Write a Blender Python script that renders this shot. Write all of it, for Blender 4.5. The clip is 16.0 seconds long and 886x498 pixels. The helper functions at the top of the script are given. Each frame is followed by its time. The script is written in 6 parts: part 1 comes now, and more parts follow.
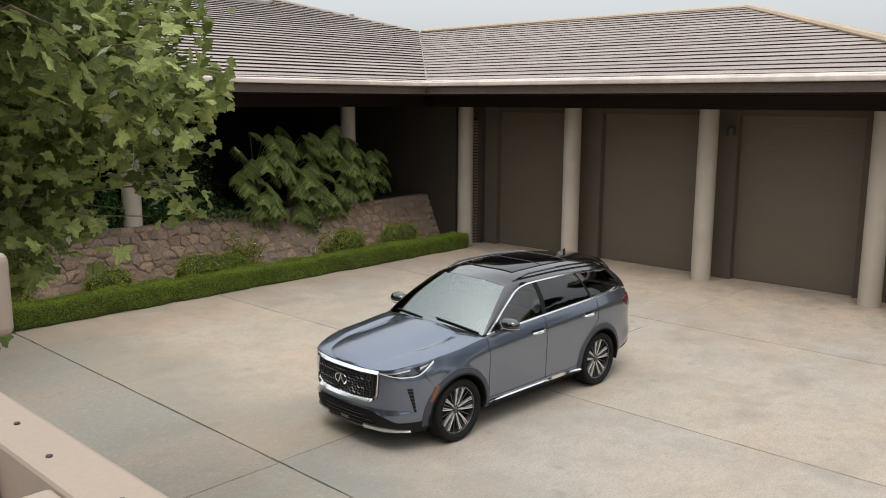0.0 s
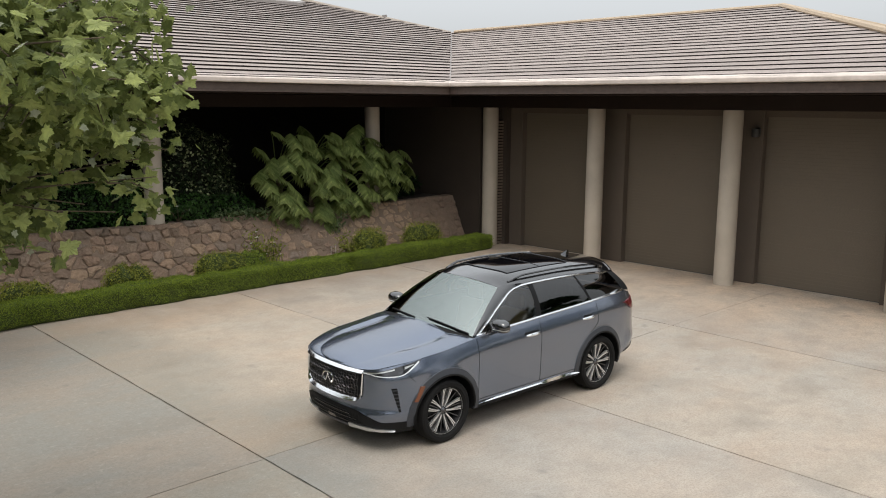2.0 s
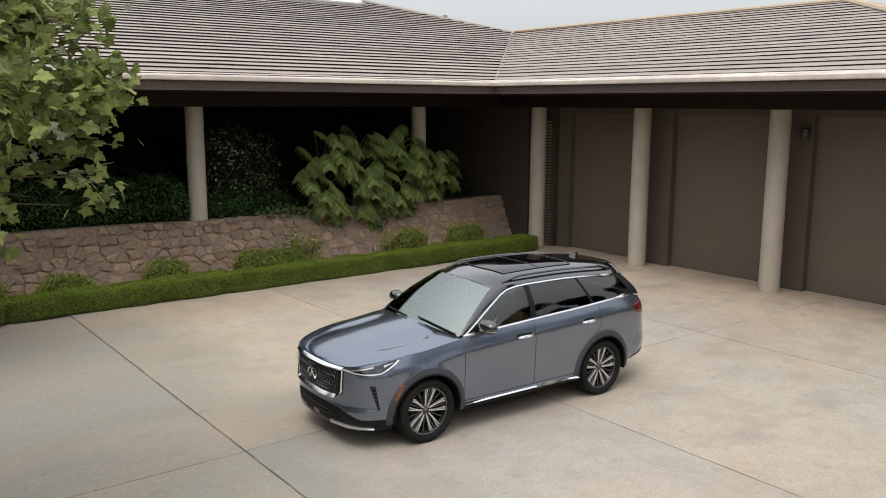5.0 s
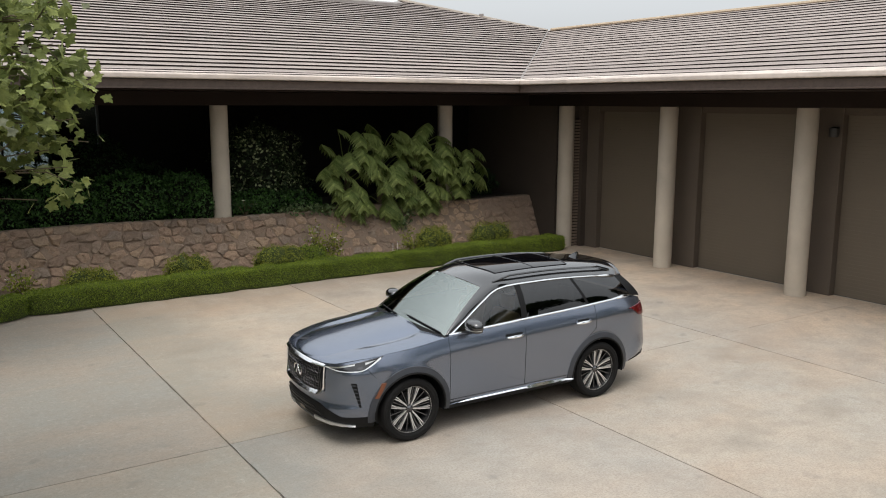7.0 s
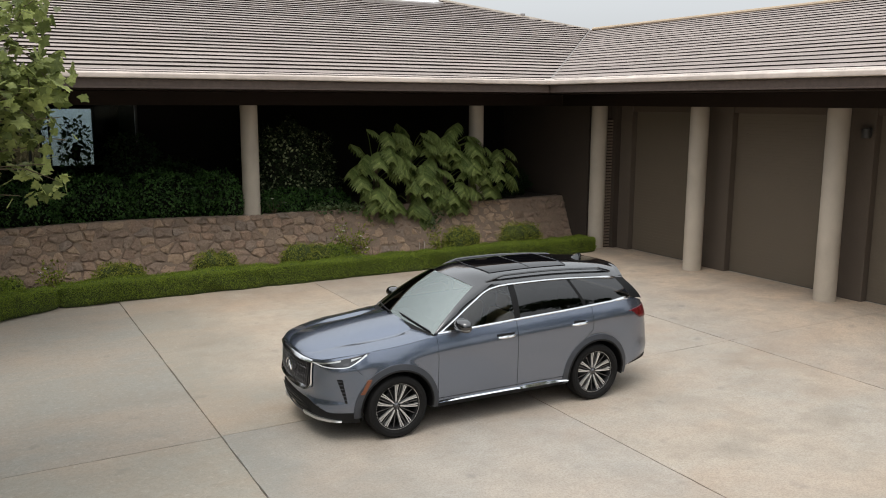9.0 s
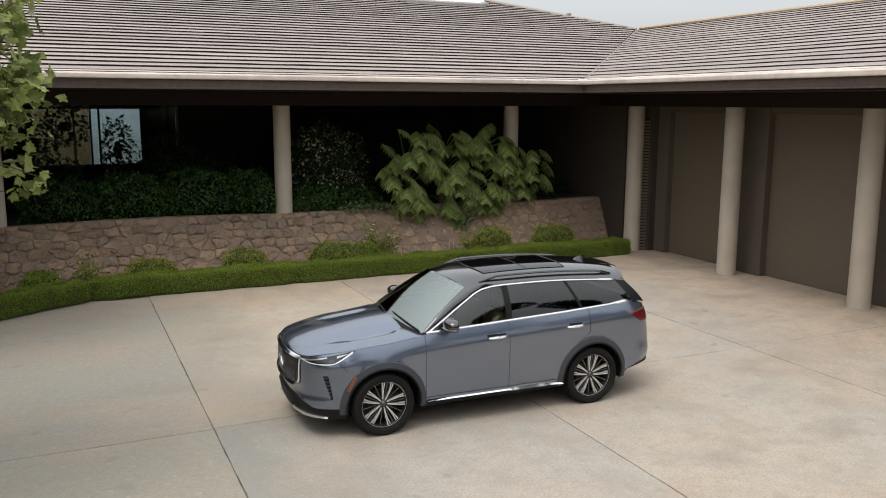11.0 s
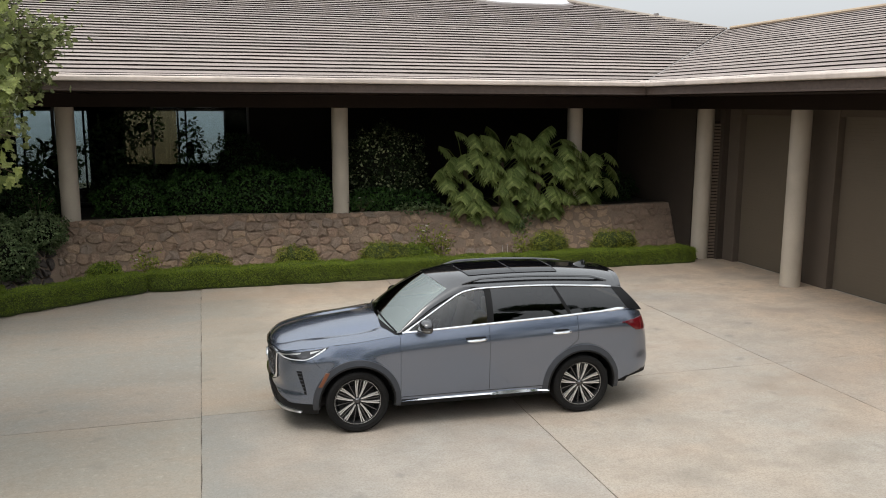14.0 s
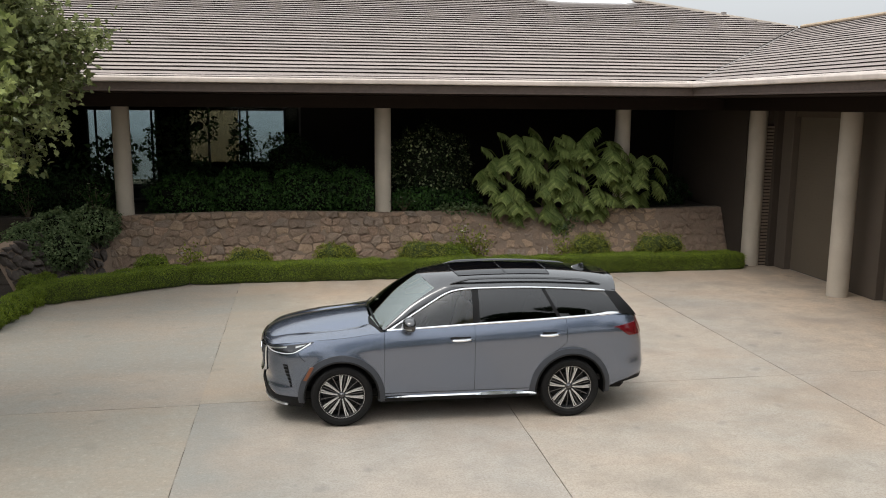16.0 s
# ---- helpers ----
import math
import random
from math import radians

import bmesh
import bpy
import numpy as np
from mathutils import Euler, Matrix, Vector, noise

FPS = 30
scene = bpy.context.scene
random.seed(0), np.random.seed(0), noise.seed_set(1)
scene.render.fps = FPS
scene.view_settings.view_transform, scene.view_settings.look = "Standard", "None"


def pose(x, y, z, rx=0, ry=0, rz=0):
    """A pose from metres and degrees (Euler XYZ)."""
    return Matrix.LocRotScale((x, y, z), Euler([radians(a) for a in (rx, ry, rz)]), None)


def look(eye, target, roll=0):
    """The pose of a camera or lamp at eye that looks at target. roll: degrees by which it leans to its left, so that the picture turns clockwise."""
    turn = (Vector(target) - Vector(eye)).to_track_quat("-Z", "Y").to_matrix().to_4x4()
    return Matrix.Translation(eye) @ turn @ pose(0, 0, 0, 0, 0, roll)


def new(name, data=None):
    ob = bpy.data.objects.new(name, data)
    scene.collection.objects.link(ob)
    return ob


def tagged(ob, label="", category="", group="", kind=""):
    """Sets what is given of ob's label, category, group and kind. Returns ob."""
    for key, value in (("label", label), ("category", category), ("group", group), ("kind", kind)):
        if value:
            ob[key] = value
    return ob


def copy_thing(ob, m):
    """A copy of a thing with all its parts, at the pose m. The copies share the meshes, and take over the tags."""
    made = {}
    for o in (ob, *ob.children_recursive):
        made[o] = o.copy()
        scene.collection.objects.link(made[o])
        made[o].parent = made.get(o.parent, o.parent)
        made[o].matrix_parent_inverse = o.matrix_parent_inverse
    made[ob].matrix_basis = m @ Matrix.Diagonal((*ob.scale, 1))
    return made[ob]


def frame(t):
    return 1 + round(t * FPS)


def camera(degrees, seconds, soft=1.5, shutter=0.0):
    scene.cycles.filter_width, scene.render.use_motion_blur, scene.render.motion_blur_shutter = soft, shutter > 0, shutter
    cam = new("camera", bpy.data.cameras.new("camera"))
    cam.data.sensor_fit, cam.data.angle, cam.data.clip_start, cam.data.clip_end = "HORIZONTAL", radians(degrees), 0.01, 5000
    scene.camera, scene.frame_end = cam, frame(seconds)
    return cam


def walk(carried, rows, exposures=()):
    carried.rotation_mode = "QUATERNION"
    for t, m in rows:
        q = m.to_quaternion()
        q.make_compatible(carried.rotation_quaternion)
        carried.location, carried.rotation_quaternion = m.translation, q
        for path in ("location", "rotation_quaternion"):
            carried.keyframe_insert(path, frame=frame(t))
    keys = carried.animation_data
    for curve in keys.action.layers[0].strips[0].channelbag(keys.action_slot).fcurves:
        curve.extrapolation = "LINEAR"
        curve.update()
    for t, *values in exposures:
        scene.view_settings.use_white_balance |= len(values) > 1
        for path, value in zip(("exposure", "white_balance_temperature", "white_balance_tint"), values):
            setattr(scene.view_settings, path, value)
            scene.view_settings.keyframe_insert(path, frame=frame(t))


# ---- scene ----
cam = camera(55.5, 16.0, 1.0)
PATH = [
    (0, (-8.585, -7.26, 4.019), (-7.148, -5.912, 3.673), 0.2),
    (0.5, (-8.443, -7.366, 4.006), (-7.026, -5.998, 3.66), 0.4),
    (1, (-8.299, -7.49, 3.998), (-6.903, -6.101, 3.654), 0.4),
    (1.5, (-8.171, -7.607, 3.99), (-6.794, -6.197, 3.647), 0.3),
    (2, (-8.047, -7.731, 3.994), (-6.692, -6.301, 3.651), 0.3),
    (2.5, (-7.882, -7.856, 3.998), (-6.552, -6.403, 3.655), 0.3),
    (3, (-7.728, -7.956, 3.998), (-6.42, -6.482, 3.654), 0.3),
    (3.5, (-7.556, -8.082, 3.973), (-6.275, -6.585, 3.631), 0.3),
    (4, (-7.387, -8.215, 3.971), (-6.135, -6.693, 3.63), 0.3),
    (6.5, (-6.55, -8.816, 3.943), (-5.438, -7.189, 3.6), 0.2),
    (7, (-6.366, -8.922, 3.944), (-5.28, -7.278, 3.601), 0.2),
    (7.5, (-6.216, -9.041, 3.937), (-5.155, -7.381, 3.595), 0.1),
    (8, (-6.012, -9.163, 3.939), (-4.984, -7.483, 3.596), 0.2),
    (8.5, (-5.818, -9.273, 3.928), (-4.824, -7.572, 3.585), 0.2),
    (9, (-5.661, -9.407, 3.942), (-4.699, -7.688, 3.599), 0.2),
    (11.5, (-4.554, -9.968, 3.936), (-3.781, -8.155, 3.594), 0.2),
    (12, (-4.262, -10.095, 3.94), (-3.539, -8.262, 3.598), 0.2),
    (12.5, (-3.999, -10.213, 3.945), (-3.319, -8.364, 3.603), 0.2),
    (13, (-3.73, -10.308, 3.936), (-3.095, -8.442, 3.595), 0.2),
    (13.5, (-3.456, -10.382, 3.914), (-2.867, -8.501, 3.577), 0.2),
    (14, (-3.154, -10.483, 3.922), (-2.614, -8.586, 3.586), 0.2),
    (14.5, (-2.849, -10.577, 3.944), (-2.361, -8.667, 3.606), 0.3),
    (15, (-2.529, -10.687, 3.929), (-2.095, -8.764, 3.594), 0.2),
    (15.5, (-2.211, -10.776, 3.949), (-1.832, -8.842, 3.612), 0.3),
    (16, (-1.905, -10.853, 3.935), (-1.578, -8.909, 3.599), 0.4),
]
walk(cam, [(t, look(eye, target, roll)) for t, eye, target, roll in PATH], [(0, 0.8), (16, 0.8)])

# ---- light ----
world = bpy.data.worlds.new("overcast_sky")
scene.world = world
world.use_nodes = True
wn, wl = world.node_tree.nodes, world.node_tree.links
sky = wn.new("ShaderNodeTexSky")
sky.sky_type = "NISHITA"
sky.sun_disc = False
sky.sun_elevation, sky.sun_rotation = radians(63), radians(231)
sky.air_density, sky.dust_density, sky.ozone_density = 1.0, 4.0, 1.0
soft_sky = wn.new("ShaderNodeHueSaturation")
soft_sky.inputs["Saturation"].default_value = 0.22
wl.new(sky.outputs[0], soft_sky.inputs["Color"])
cloud = wn.new("ShaderNodeMix")
cloud.data_type = "RGBA"
cloud.inputs[0].default_value = 0.65
cloud.inputs[7].default_value = (5.5, 5.75, 5.95, 1)
wl.new(soft_sky.outputs[0], cloud.inputs[6])
# an overcast sky is about three times brighter overhead than at the horizon
way = wn.new("ShaderNodeTexCoord")
height = wn.new("ShaderNodeSeparateXYZ")
wl.new(way.outputs["Generated"], height.inputs[0])
rise = wn.new("ShaderNodeMapRange")
rise.inputs["To Min"].default_value, rise.inputs["To Max"].default_value = 0.41, 0.98
wl.new(height.outputs[2], rise.inputs["Value"])
dome = wn.new("ShaderNodeMix")
dome.data_type, dome.blend_type = "RGBA", "MULTIPLY"
dome.inputs[0].default_value = 1.0
wl.new(cloud.outputs[2], dome.inputs[6])
wl.new(rise.outputs[0], dome.inputs[7])
wl.new(dome.outputs[2], wn["Background"].inputs["Color"])
wn["Background"].inputs["Strength"].default_value = 0.182

sun = new("sun", bpy.data.lights.new("sun", "SUN"))
sun.data.energy, sun.data.angle, sun.data.color = 0.55, radians(25), (1.0, 0.95, 0.88)
sun.matrix_world = look((-7.5, -6.1, 19.0), (0, 0, 0))


# ---- materials ----
def mat(name, color, rough=0.6, metal=0.0, **more):
    """A principled material; returns it with its nodes, links and shader."""
    m = bpy.data.materials.new(name)
    m.use_nodes = True
    n, l = m.node_tree.nodes, m.node_tree.links
    p = n["Principled BSDF"]
    p.inputs["Base Color"].default_value = (*color, 1)
    p.inputs["Roughness"].default_value = rough
    p.inputs["Metallic"].default_value = metal
    for key, value in more.items():
        p.inputs[key.replace("_", " ")].default_value = value
    return m, n, l, p


def coords(n, l, scale=(1, 1, 1), obj=True):
    tc, mp = n.new("ShaderNodeTexCoord"), n.new("ShaderNodeMapping")
    mp.inputs["Scale"].default_value = scale
    l.new(tc.outputs["Object" if obj else "Generated"], mp.inputs["Vector"])
    return mp.outputs[0]


def noise_node(n, l, vec, scale, detail=4, rough=0.55):
    t = n.new("ShaderNodeTexNoise")
    t.inputs["Scale"].default_value, t.inputs["Detail"].default_value, t.inputs["Roughness"].default_value = scale, detail, rough
    l.new(vec, t.inputs["Vector"])
    return t.outputs["Fac"]


def ramp(n, l, fac, stops):
    r = n.new("ShaderNodeValToRGB")
    e = r.color_ramp.elements
    while len(e) < len(stops):
        e.new(0.5)
    for k, (pos, c) in enumerate(stops):
        e[k].position, e[k].color = pos, (*c, 1)
    l.new(fac, r.inputs[0])
    return r.outputs[0]


def mix(n, l, fac, a, b, mode="MIX"):
    m = n.new("ShaderNodeMix")
    m.data_type, m.blend_type = "RGBA", mode
    for key, v in ((0, fac), (6, a), (7, b)):
        if isinstance(v, (int, float)):
            m.inputs[key].default_value = v
        elif isinstance(v, tuple):
            m.inputs[key].default_value = (*v, 1)
        else:
            l.new(v, m.inputs[key])
    return m.outputs[2]


def bump(n, l, p, fac, strength=0.3, dist=0.01):
    b = n.new("ShaderNodeBump")
    b.inputs["Strength"].default_value, b.inputs["Distance"].default_value = strength, dist
    l.new(fac, b.inputs["Height"])
    l.new(b.outputs[0], p.inputs["Normal"])


def mottled(name, c1, c2, scale=3.0, fine=40.0, rough=0.75, bumps=0.25, dist=0.01, stretch=(1, 1, 1), object_random=0.0, island=0.0, gloss=None, speck=0.55, hues=None, **more):
    """Two scales of colour variation and a fine relief; each object or each loose piece may differ a little."""
    m, n, l, p = mat(name, c1, rough, **more)
    if gloss is not None:
        p.inputs["Specular IOR Level"].default_value = gloss
    v = coords(n, l, stretch)
    big, small = noise_node(n, l, v, scale, 5), noise_node(n, l, v, fine, 4, 0.7)
    col = mix(n, l, ramp(n, l, big, [(0.32, (0, 0, 0)), (0.68, (1, 1, 1))]), c1, c2)
    dark = tuple(x * 0.62 for x in c1)
    col = mix(n, l, ramp(n, l, small, [(0.42, (speck,) * 3), (0.58, (0, 0, 0))]), col, dark)
    if hues:
        who = n.new("ShaderNodeObjectInfo")
        col = mix(n, l, 1.0, col, ramp(n, l, who.outputs["Random"], hues), "MULTIPLY")
    if object_random or island:
        src = n.new("ShaderNodeObjectInfo" if object_random else "ShaderNodeNewGeometry")
        rnd = src.outputs["Random" if object_random else "Random Per Island"]
        k = object_random or island
        col = mix(n, l, 1.0, col, ramp(n, l, rnd, [(0, (1 - k,) * 3), (1, (1 + k * 0.4,) * 3)]), "MULTIPLY")
    l.new(col, p.inputs["Base Color"])
    bump(n, l, p, small, bumps, dist)
    return m


def leaf_mat(name, dark, light, rough=0.45, trans=0.25, knee=0.6):
    m, n, l, p = mat(name, dark, rough + 0.12)
    p.inputs["Specular IOR Level"].default_value = 0.22
    g = n.new("ShaderNodeNewGeometry")
    col = ramp(n, l, g.outputs["Random Per Island"], [(0, dark), (knee, tuple((a + b) / 2 if knee == 0.6 else a * 1.3 for a, b in zip(dark, light))), (1, light)])
    v = coords(n, l)
    col = mix(n, l, 0.5, col, ramp(n, l, noise_node(n, l, v, 2.2), [(0.3, (0.55, 0.55, 0.55)), (0.7, (1.15, 1.15, 1.0))]), "MULTIPLY")
    col = mix(n, l, 0.6, col, ramp(n, l, noise_node(n, l, v, 21), [(0.35, (0.6, 0.62, 0.6)), (0.65, (1.25, 1.2, 1.15))]), "MULTIPLY")
    l.new(col, p.inputs["Base Color"])
    t, s = n.new("ShaderNodeBsdfTranslucent"), n.new("ShaderNodeMixShader")
    l.new(col, t.inputs["Color"])
    s.inputs[0].default_value = trans
    l.new(p.outputs[0], s.inputs[1])
    l.new(t.outputs[0], s.inputs[2])
    l.new(s.outputs[0], n["Material Output"].inputs["Surface"])
    return m


def glass_mat(name, tint, see=0.5, rough=0.0, ior=1.5, shine=(1, 1, 1)):
    """Thin sheet glass: gloss by Fresnel over a tinted clear pane."""
    m, n, l, p = mat(name, (0, 0, 0))
    n.remove(p)
    tr, gl, fr, s = n.new("ShaderNodeBsdfTransparent"), n.new("ShaderNodeBsdfGlossy"), n.new("ShaderNodeFresnel"), n.new("ShaderNodeMixShader")
    tr.inputs[0].default_value = (*(c * see for c in tint), 1)
    gl.inputs["Roughness"].default_value = rough
    gl.inputs["Color"].default_value = (*shine, 1)
    fr.inputs[0].default_value = ior
    l.new(fr.outputs[0], s.inputs[0])
    l.new(tr.outputs[0], s.inputs[1])
    l.new(gl.outputs[0], s.inputs[2])
    l.new(s.outputs[0], n["Material Output"].inputs["Surface"])
    return m


def concrete_mat(name, warm, cool, rust_col):
    m, n, l, p = mat(name, cool, 0.82)
    v = coords(n, l)
    a, b, c = noise_node(n, l, v, 0.33, 6, 0.6), noise_node(n, l, v, 1.7, 6, 0.65), noise_node(n, l, v, 38.0, 5, 0.75)
    col = mix(n, l, ramp(n, l, a, [(0.35, (0, 0, 0)), (0.62, (1, 1, 1))]), warm, cool)
    # the concrete greys towards its far, weathered side
    place = n.new("ShaderNodeSeparateXYZ")
    l.new(v, place.inputs[0])
    reach = n.new("ShaderNodeMapRange")
    reach.inputs["From Min"].default_value, reach.inputs["From Max"].default_value = -1.2, -5.4
    l.new(place.outputs[0], reach.inputs["Value"])
    patch = n.new("ShaderNodeMath")
    patch.operation = "MULTIPLY_ADD"
    patch.inputs[1].default_value = 1.1
    l.new(noise_node(n, l, v, 0.55, 4, 0.6), patch.inputs[0])
    l.new(reach.outputs[0], patch.inputs[2])
    col = mix(n, l, ramp(n, l, patch.outputs[0], [(0.58, (0, 0, 0)), (0.95, (0.92, 0.92, 0.92))]), col, (0.288, 0.274, 0.236))
    # rust-tinted wash along the garage
    wash = n.new("ShaderNodeMapRange")
    wash.inputs["From Min"].default_value, wash.inputs["From Max"].default_value = 4.0, 9.5
    l.new(place.outputs[0], wash.inputs["Value"])
    tint = n.new("ShaderNodeMath")
    tint.operation = "MULTIPLY"
    l.new(noise_node(n, l, coords(n, l, (0.6, 1, 1)), 0.8, 4, 0.6), tint.inputs[0])
    l.new(wash.outputs[0], tint.inputs[1])
    col = mix(n, l, ramp(n, l, tint.outputs[0], [(0.15, (0, 0, 0)), (0.55, (0.85, 0.85, 0.85))]), col, (0.72, 0.51, 0.34))
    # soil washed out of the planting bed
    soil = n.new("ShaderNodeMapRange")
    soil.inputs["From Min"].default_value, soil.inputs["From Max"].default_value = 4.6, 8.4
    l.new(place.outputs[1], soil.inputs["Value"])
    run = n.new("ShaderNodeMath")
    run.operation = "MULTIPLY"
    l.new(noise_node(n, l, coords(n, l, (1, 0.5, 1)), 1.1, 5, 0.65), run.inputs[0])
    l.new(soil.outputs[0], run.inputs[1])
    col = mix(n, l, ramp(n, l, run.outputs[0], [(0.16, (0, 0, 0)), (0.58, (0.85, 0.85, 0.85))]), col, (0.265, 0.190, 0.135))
    col = mix(n, l, ramp(n, l, b, [(0.36, (0.42, 0.42, 0.42)), (0.56, (0, 0, 0))]), col, (0.325, 0.275, 0.217))
    stain = noise_node(n, l, coords(n, l, (1, 1.4, 1)), 0.62, 3, 0.5)
    col = mix(n, l, ramp(n, l, stain, [(0.56, (0, 0, 0)), (0.72, (0.6, 0.6, 0.6))]), col, (0.27, 0.235, 0.19))
    rust = noise_node(n, l, coords(n, l, (0.5, 1.1, 1)), 0.5, 5, 0.62)
    col = mix(n, l, ramp(n, l, rust, [(0.47, (0, 0, 0)), (0.66, (0.36, 0.36, 0.36))]), col, rust_col)
    blot = noise_node(n, l, v, 2.6, 2, 0.4)
    col = mix(n, l, ramp(n, l, blot, [(0.68, (0, 0, 0)), (0.76, (0.4, 0.4, 0.4))]), col, (0.20, 0.185, 0.16))
    col = mix(n, l, ramp(n, l, c, [(0.40, (0.42, 0.42, 0.42)), (0.54, (0, 0, 0))]), col, (0.22, 0.19, 0.155))
    grit = noise_node(n, l, coords(n, l, (0.8, 1, 1)), 8.0, 8, 0.78)
    col = mix(n, l, ramp(n, l, grit, [(0.38, (0.24, 0.24, 0.24)), (0.52, (0, 0, 0))]), col, (0.26, 0.215, 0.17))
    pale = noise_node(n, l, coords(n, l, (0.9, 1.1, 1)), 15.0, 6, 0.78)
    col = mix(n, l, ramp(n, l, pale, [(0.55, (0, 0, 0)), (0.70, (0.34, 0.34, 0.34))]), col, (0.56, 0.50, 0.42))
    info = n.new("ShaderNodeObjectInfo")
    col = mix(n, l, 1.0, col, ramp(n, l, info.outputs["Random"], [(0, (0.90, 0.93, 0.97)), (1, (1.06, 1.02, 0.96))]), "MULTIPLY")
    l.new(col, p.inputs["Base Color"])
    bump(n, l, p, c, 0.25, 0.004)
    return m


M = {}
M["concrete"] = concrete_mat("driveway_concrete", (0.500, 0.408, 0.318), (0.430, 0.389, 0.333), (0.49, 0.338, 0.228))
M["joint"] = mottled("joint_dirt", (0.12, 0.098, 0.077), (0.17, 0.14, 0.11), 6, 60, 0.95)
M["soil"] = mottled("soil", (0.035, 0.027, 0.021), (0.06, 0.045, 0.033), 5, 60, 0.95, 0.6, 0.03)
M["dry_ground"] = mottled("dry_ground", (0.16, 0.14, 0.09), (0.09, 0.1, 0.05), 0.08, 2.0, 0.95)
M["column"] = mottled("cast_concrete", (0.545, 0.475, 0.385), (0.445, 0.385, 0.312), 1.6, 70, 0.8, 0.10, 0.003, (1, 1, 0.8), speck=0.16)
# same stucco as brown_wall, coloured darker for the shaded side wall
M["porch_wall"] = mottled("shaded_brown_stucco", (0.074, 0.057, 0.045), (0.064, 0.050, 0.040), 1.2, 55, 0.9, 0.3, 0.004, gloss=0.2)
M["brown_wall"] = mottled("brown_stucco", (0.126, 0.097, 0.073), (0.110, 0.085, 0.065), 1.2, 55, 0.85, 0.3, 0.004)
M["brown_door"] = mottled("brown_door_paint", (0.162, 0.130, 0.094), (0.150, 0.120, 0.087), 0.8, 30, 0.6, 0.08, 0.003, (1, 1, 3))
M["vent_slat"] = mottled("vent_slat_paint", (0.24, 0.18, 0.135), (0.21, 0.16, 0.12), 2, 60, 0.8)
# brown paint with the shade under the eaves put into its colour
M["brown_trim"] = mottled("brown_trim_shaded", (0.024, 0.014, 0.010), (0.019, 0.011, 0.008), 1.5, 40, 0.75, 0.12, 0.003, gloss=0.25)
M["fascia"] = mottled("fascia_paint", (0.108, 0.077, 0.062), (0.096, 0.068, 0.055), 0.9, 9, 0.6, 0.1, 0.003)
M["gutter"] = mottled("pale_gutter_paint", (0.70, 0.60, 0.53), (0.66, 0.565, 0.50), 0.5, 0.9, 0.5, 0.02, 0.001)
M["tile"] = mottled("weathered_roof_tile", (0.415, 0.350, 0.315), (0.36, 0.307, 0.278), 0.9, 22, 0.85, 0.35, 0.006, (0.5, 1, 1), object_random=0.10)
# near-black paints the shadow line under each tile course
M["tile_butt"] = mottled("tile_butt_shadow", (0.030, 0.025, 0.023), (0.042, 0.035, 0.032), 2, 30, 0.9, gloss=0.1)
M["ridge"] = mottled("tan_ridge_cap", (0.52, 0.41, 0.29), (0.46, 0.36, 0.26), 1.5, 25, 0.75)
M["ridge_grey"] = mottled("weathered_ridge_cap", (0.40, 0.345, 0.29), (0.34, 0.295, 0.25), 1.5, 25, 0.8)
M["lead"] = mottled("flashing", (0.34, 0.31, 0.29), (0.28, 0.25, 0.24), 2, 30, 0.6)
M["stone"] = mottled("field_stone", (0.385, 0.285, 0.208), (0.30, 0.228, 0.172), 3.5, 19, 0.92, 0.9, 0.035, hues=[(0, (0.62, 0.60, 0.60)), (0.25, (0.98, 0.90, 0.84)), (0.45, (0.78, 0.80, 0.84)), (0.65, (1.16, 1.08, 0.97)), (0.82, (1.0, 0.90, 0.85)), (1, (0.72, 0.70, 0.70))])
M["rock"] = mottled("dark_rock", (0.11, 0.088, 0.075), (0.075, 0.062, 0.055), 3, 22, 0.9, 0.8, 0.03, object_random=0.35)
M["mortar"] = mottled("mortar", (0.285, 0.205, 0.148), (0.225, 0.163, 0.120), 4, 50, 0.95, 0.5, 0.01)
M["bark"] = mottled("plane_bark", (0.24, 0.20, 0.15), (0.33, 0.30, 0.24), 5, 40, 0.9, 0.5, 0.02)
M["twig"] = mottled("twig", (0.12, 0.09, 0.06), (0.17, 0.13, 0.08), 6, 40, 0.85)
M["hedge_core"] = mottled("hedge_core", (0.050, 0.070, 0.015), (0.07, 0.092, 0.02), 8, 60, 0.95, 0.8, 0.03)
M["hedge_leaf"] = leaf_mat("hedge_leaf", (0.130, 0.196, 0.022), (0.270, 0.336, 0.046))
M["shrub_leaf"] = leaf_mat("yellow_shrub_leaf", (0.16, 0.19, 0.028), (0.34, 0.36, 0.06))
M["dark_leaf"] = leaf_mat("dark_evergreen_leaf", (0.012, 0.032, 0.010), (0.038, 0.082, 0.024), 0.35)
M["camellia_leaf"] = leaf_mat("glossy_camellia_leaf", (0.02, 0.036, 0.012), (0.50, 0.55, 0.32), 0.3, 0.25, 0.72)
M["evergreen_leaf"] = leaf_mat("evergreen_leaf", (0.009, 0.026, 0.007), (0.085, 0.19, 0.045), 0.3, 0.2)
# near-black body colour stands in for shade between the leaves
M["dark_core"] = mottled("bush_gap_shade", (0.008, 0.010, 0.006), (0.012, 0.013, 0.008), 8, 60, 0.95, gloss=0.1)
M["ivy_leaf"] = leaf_mat("ivy_leaf", (0.075, 0.125, 0.052), (0.235, 0.30, 0.15), 0.45)
M["frond"] = leaf_mat("broad_frond", (0.112, 0.162, 0.042), (0.30, 0.36, 0.122), 0.42, 0.3)
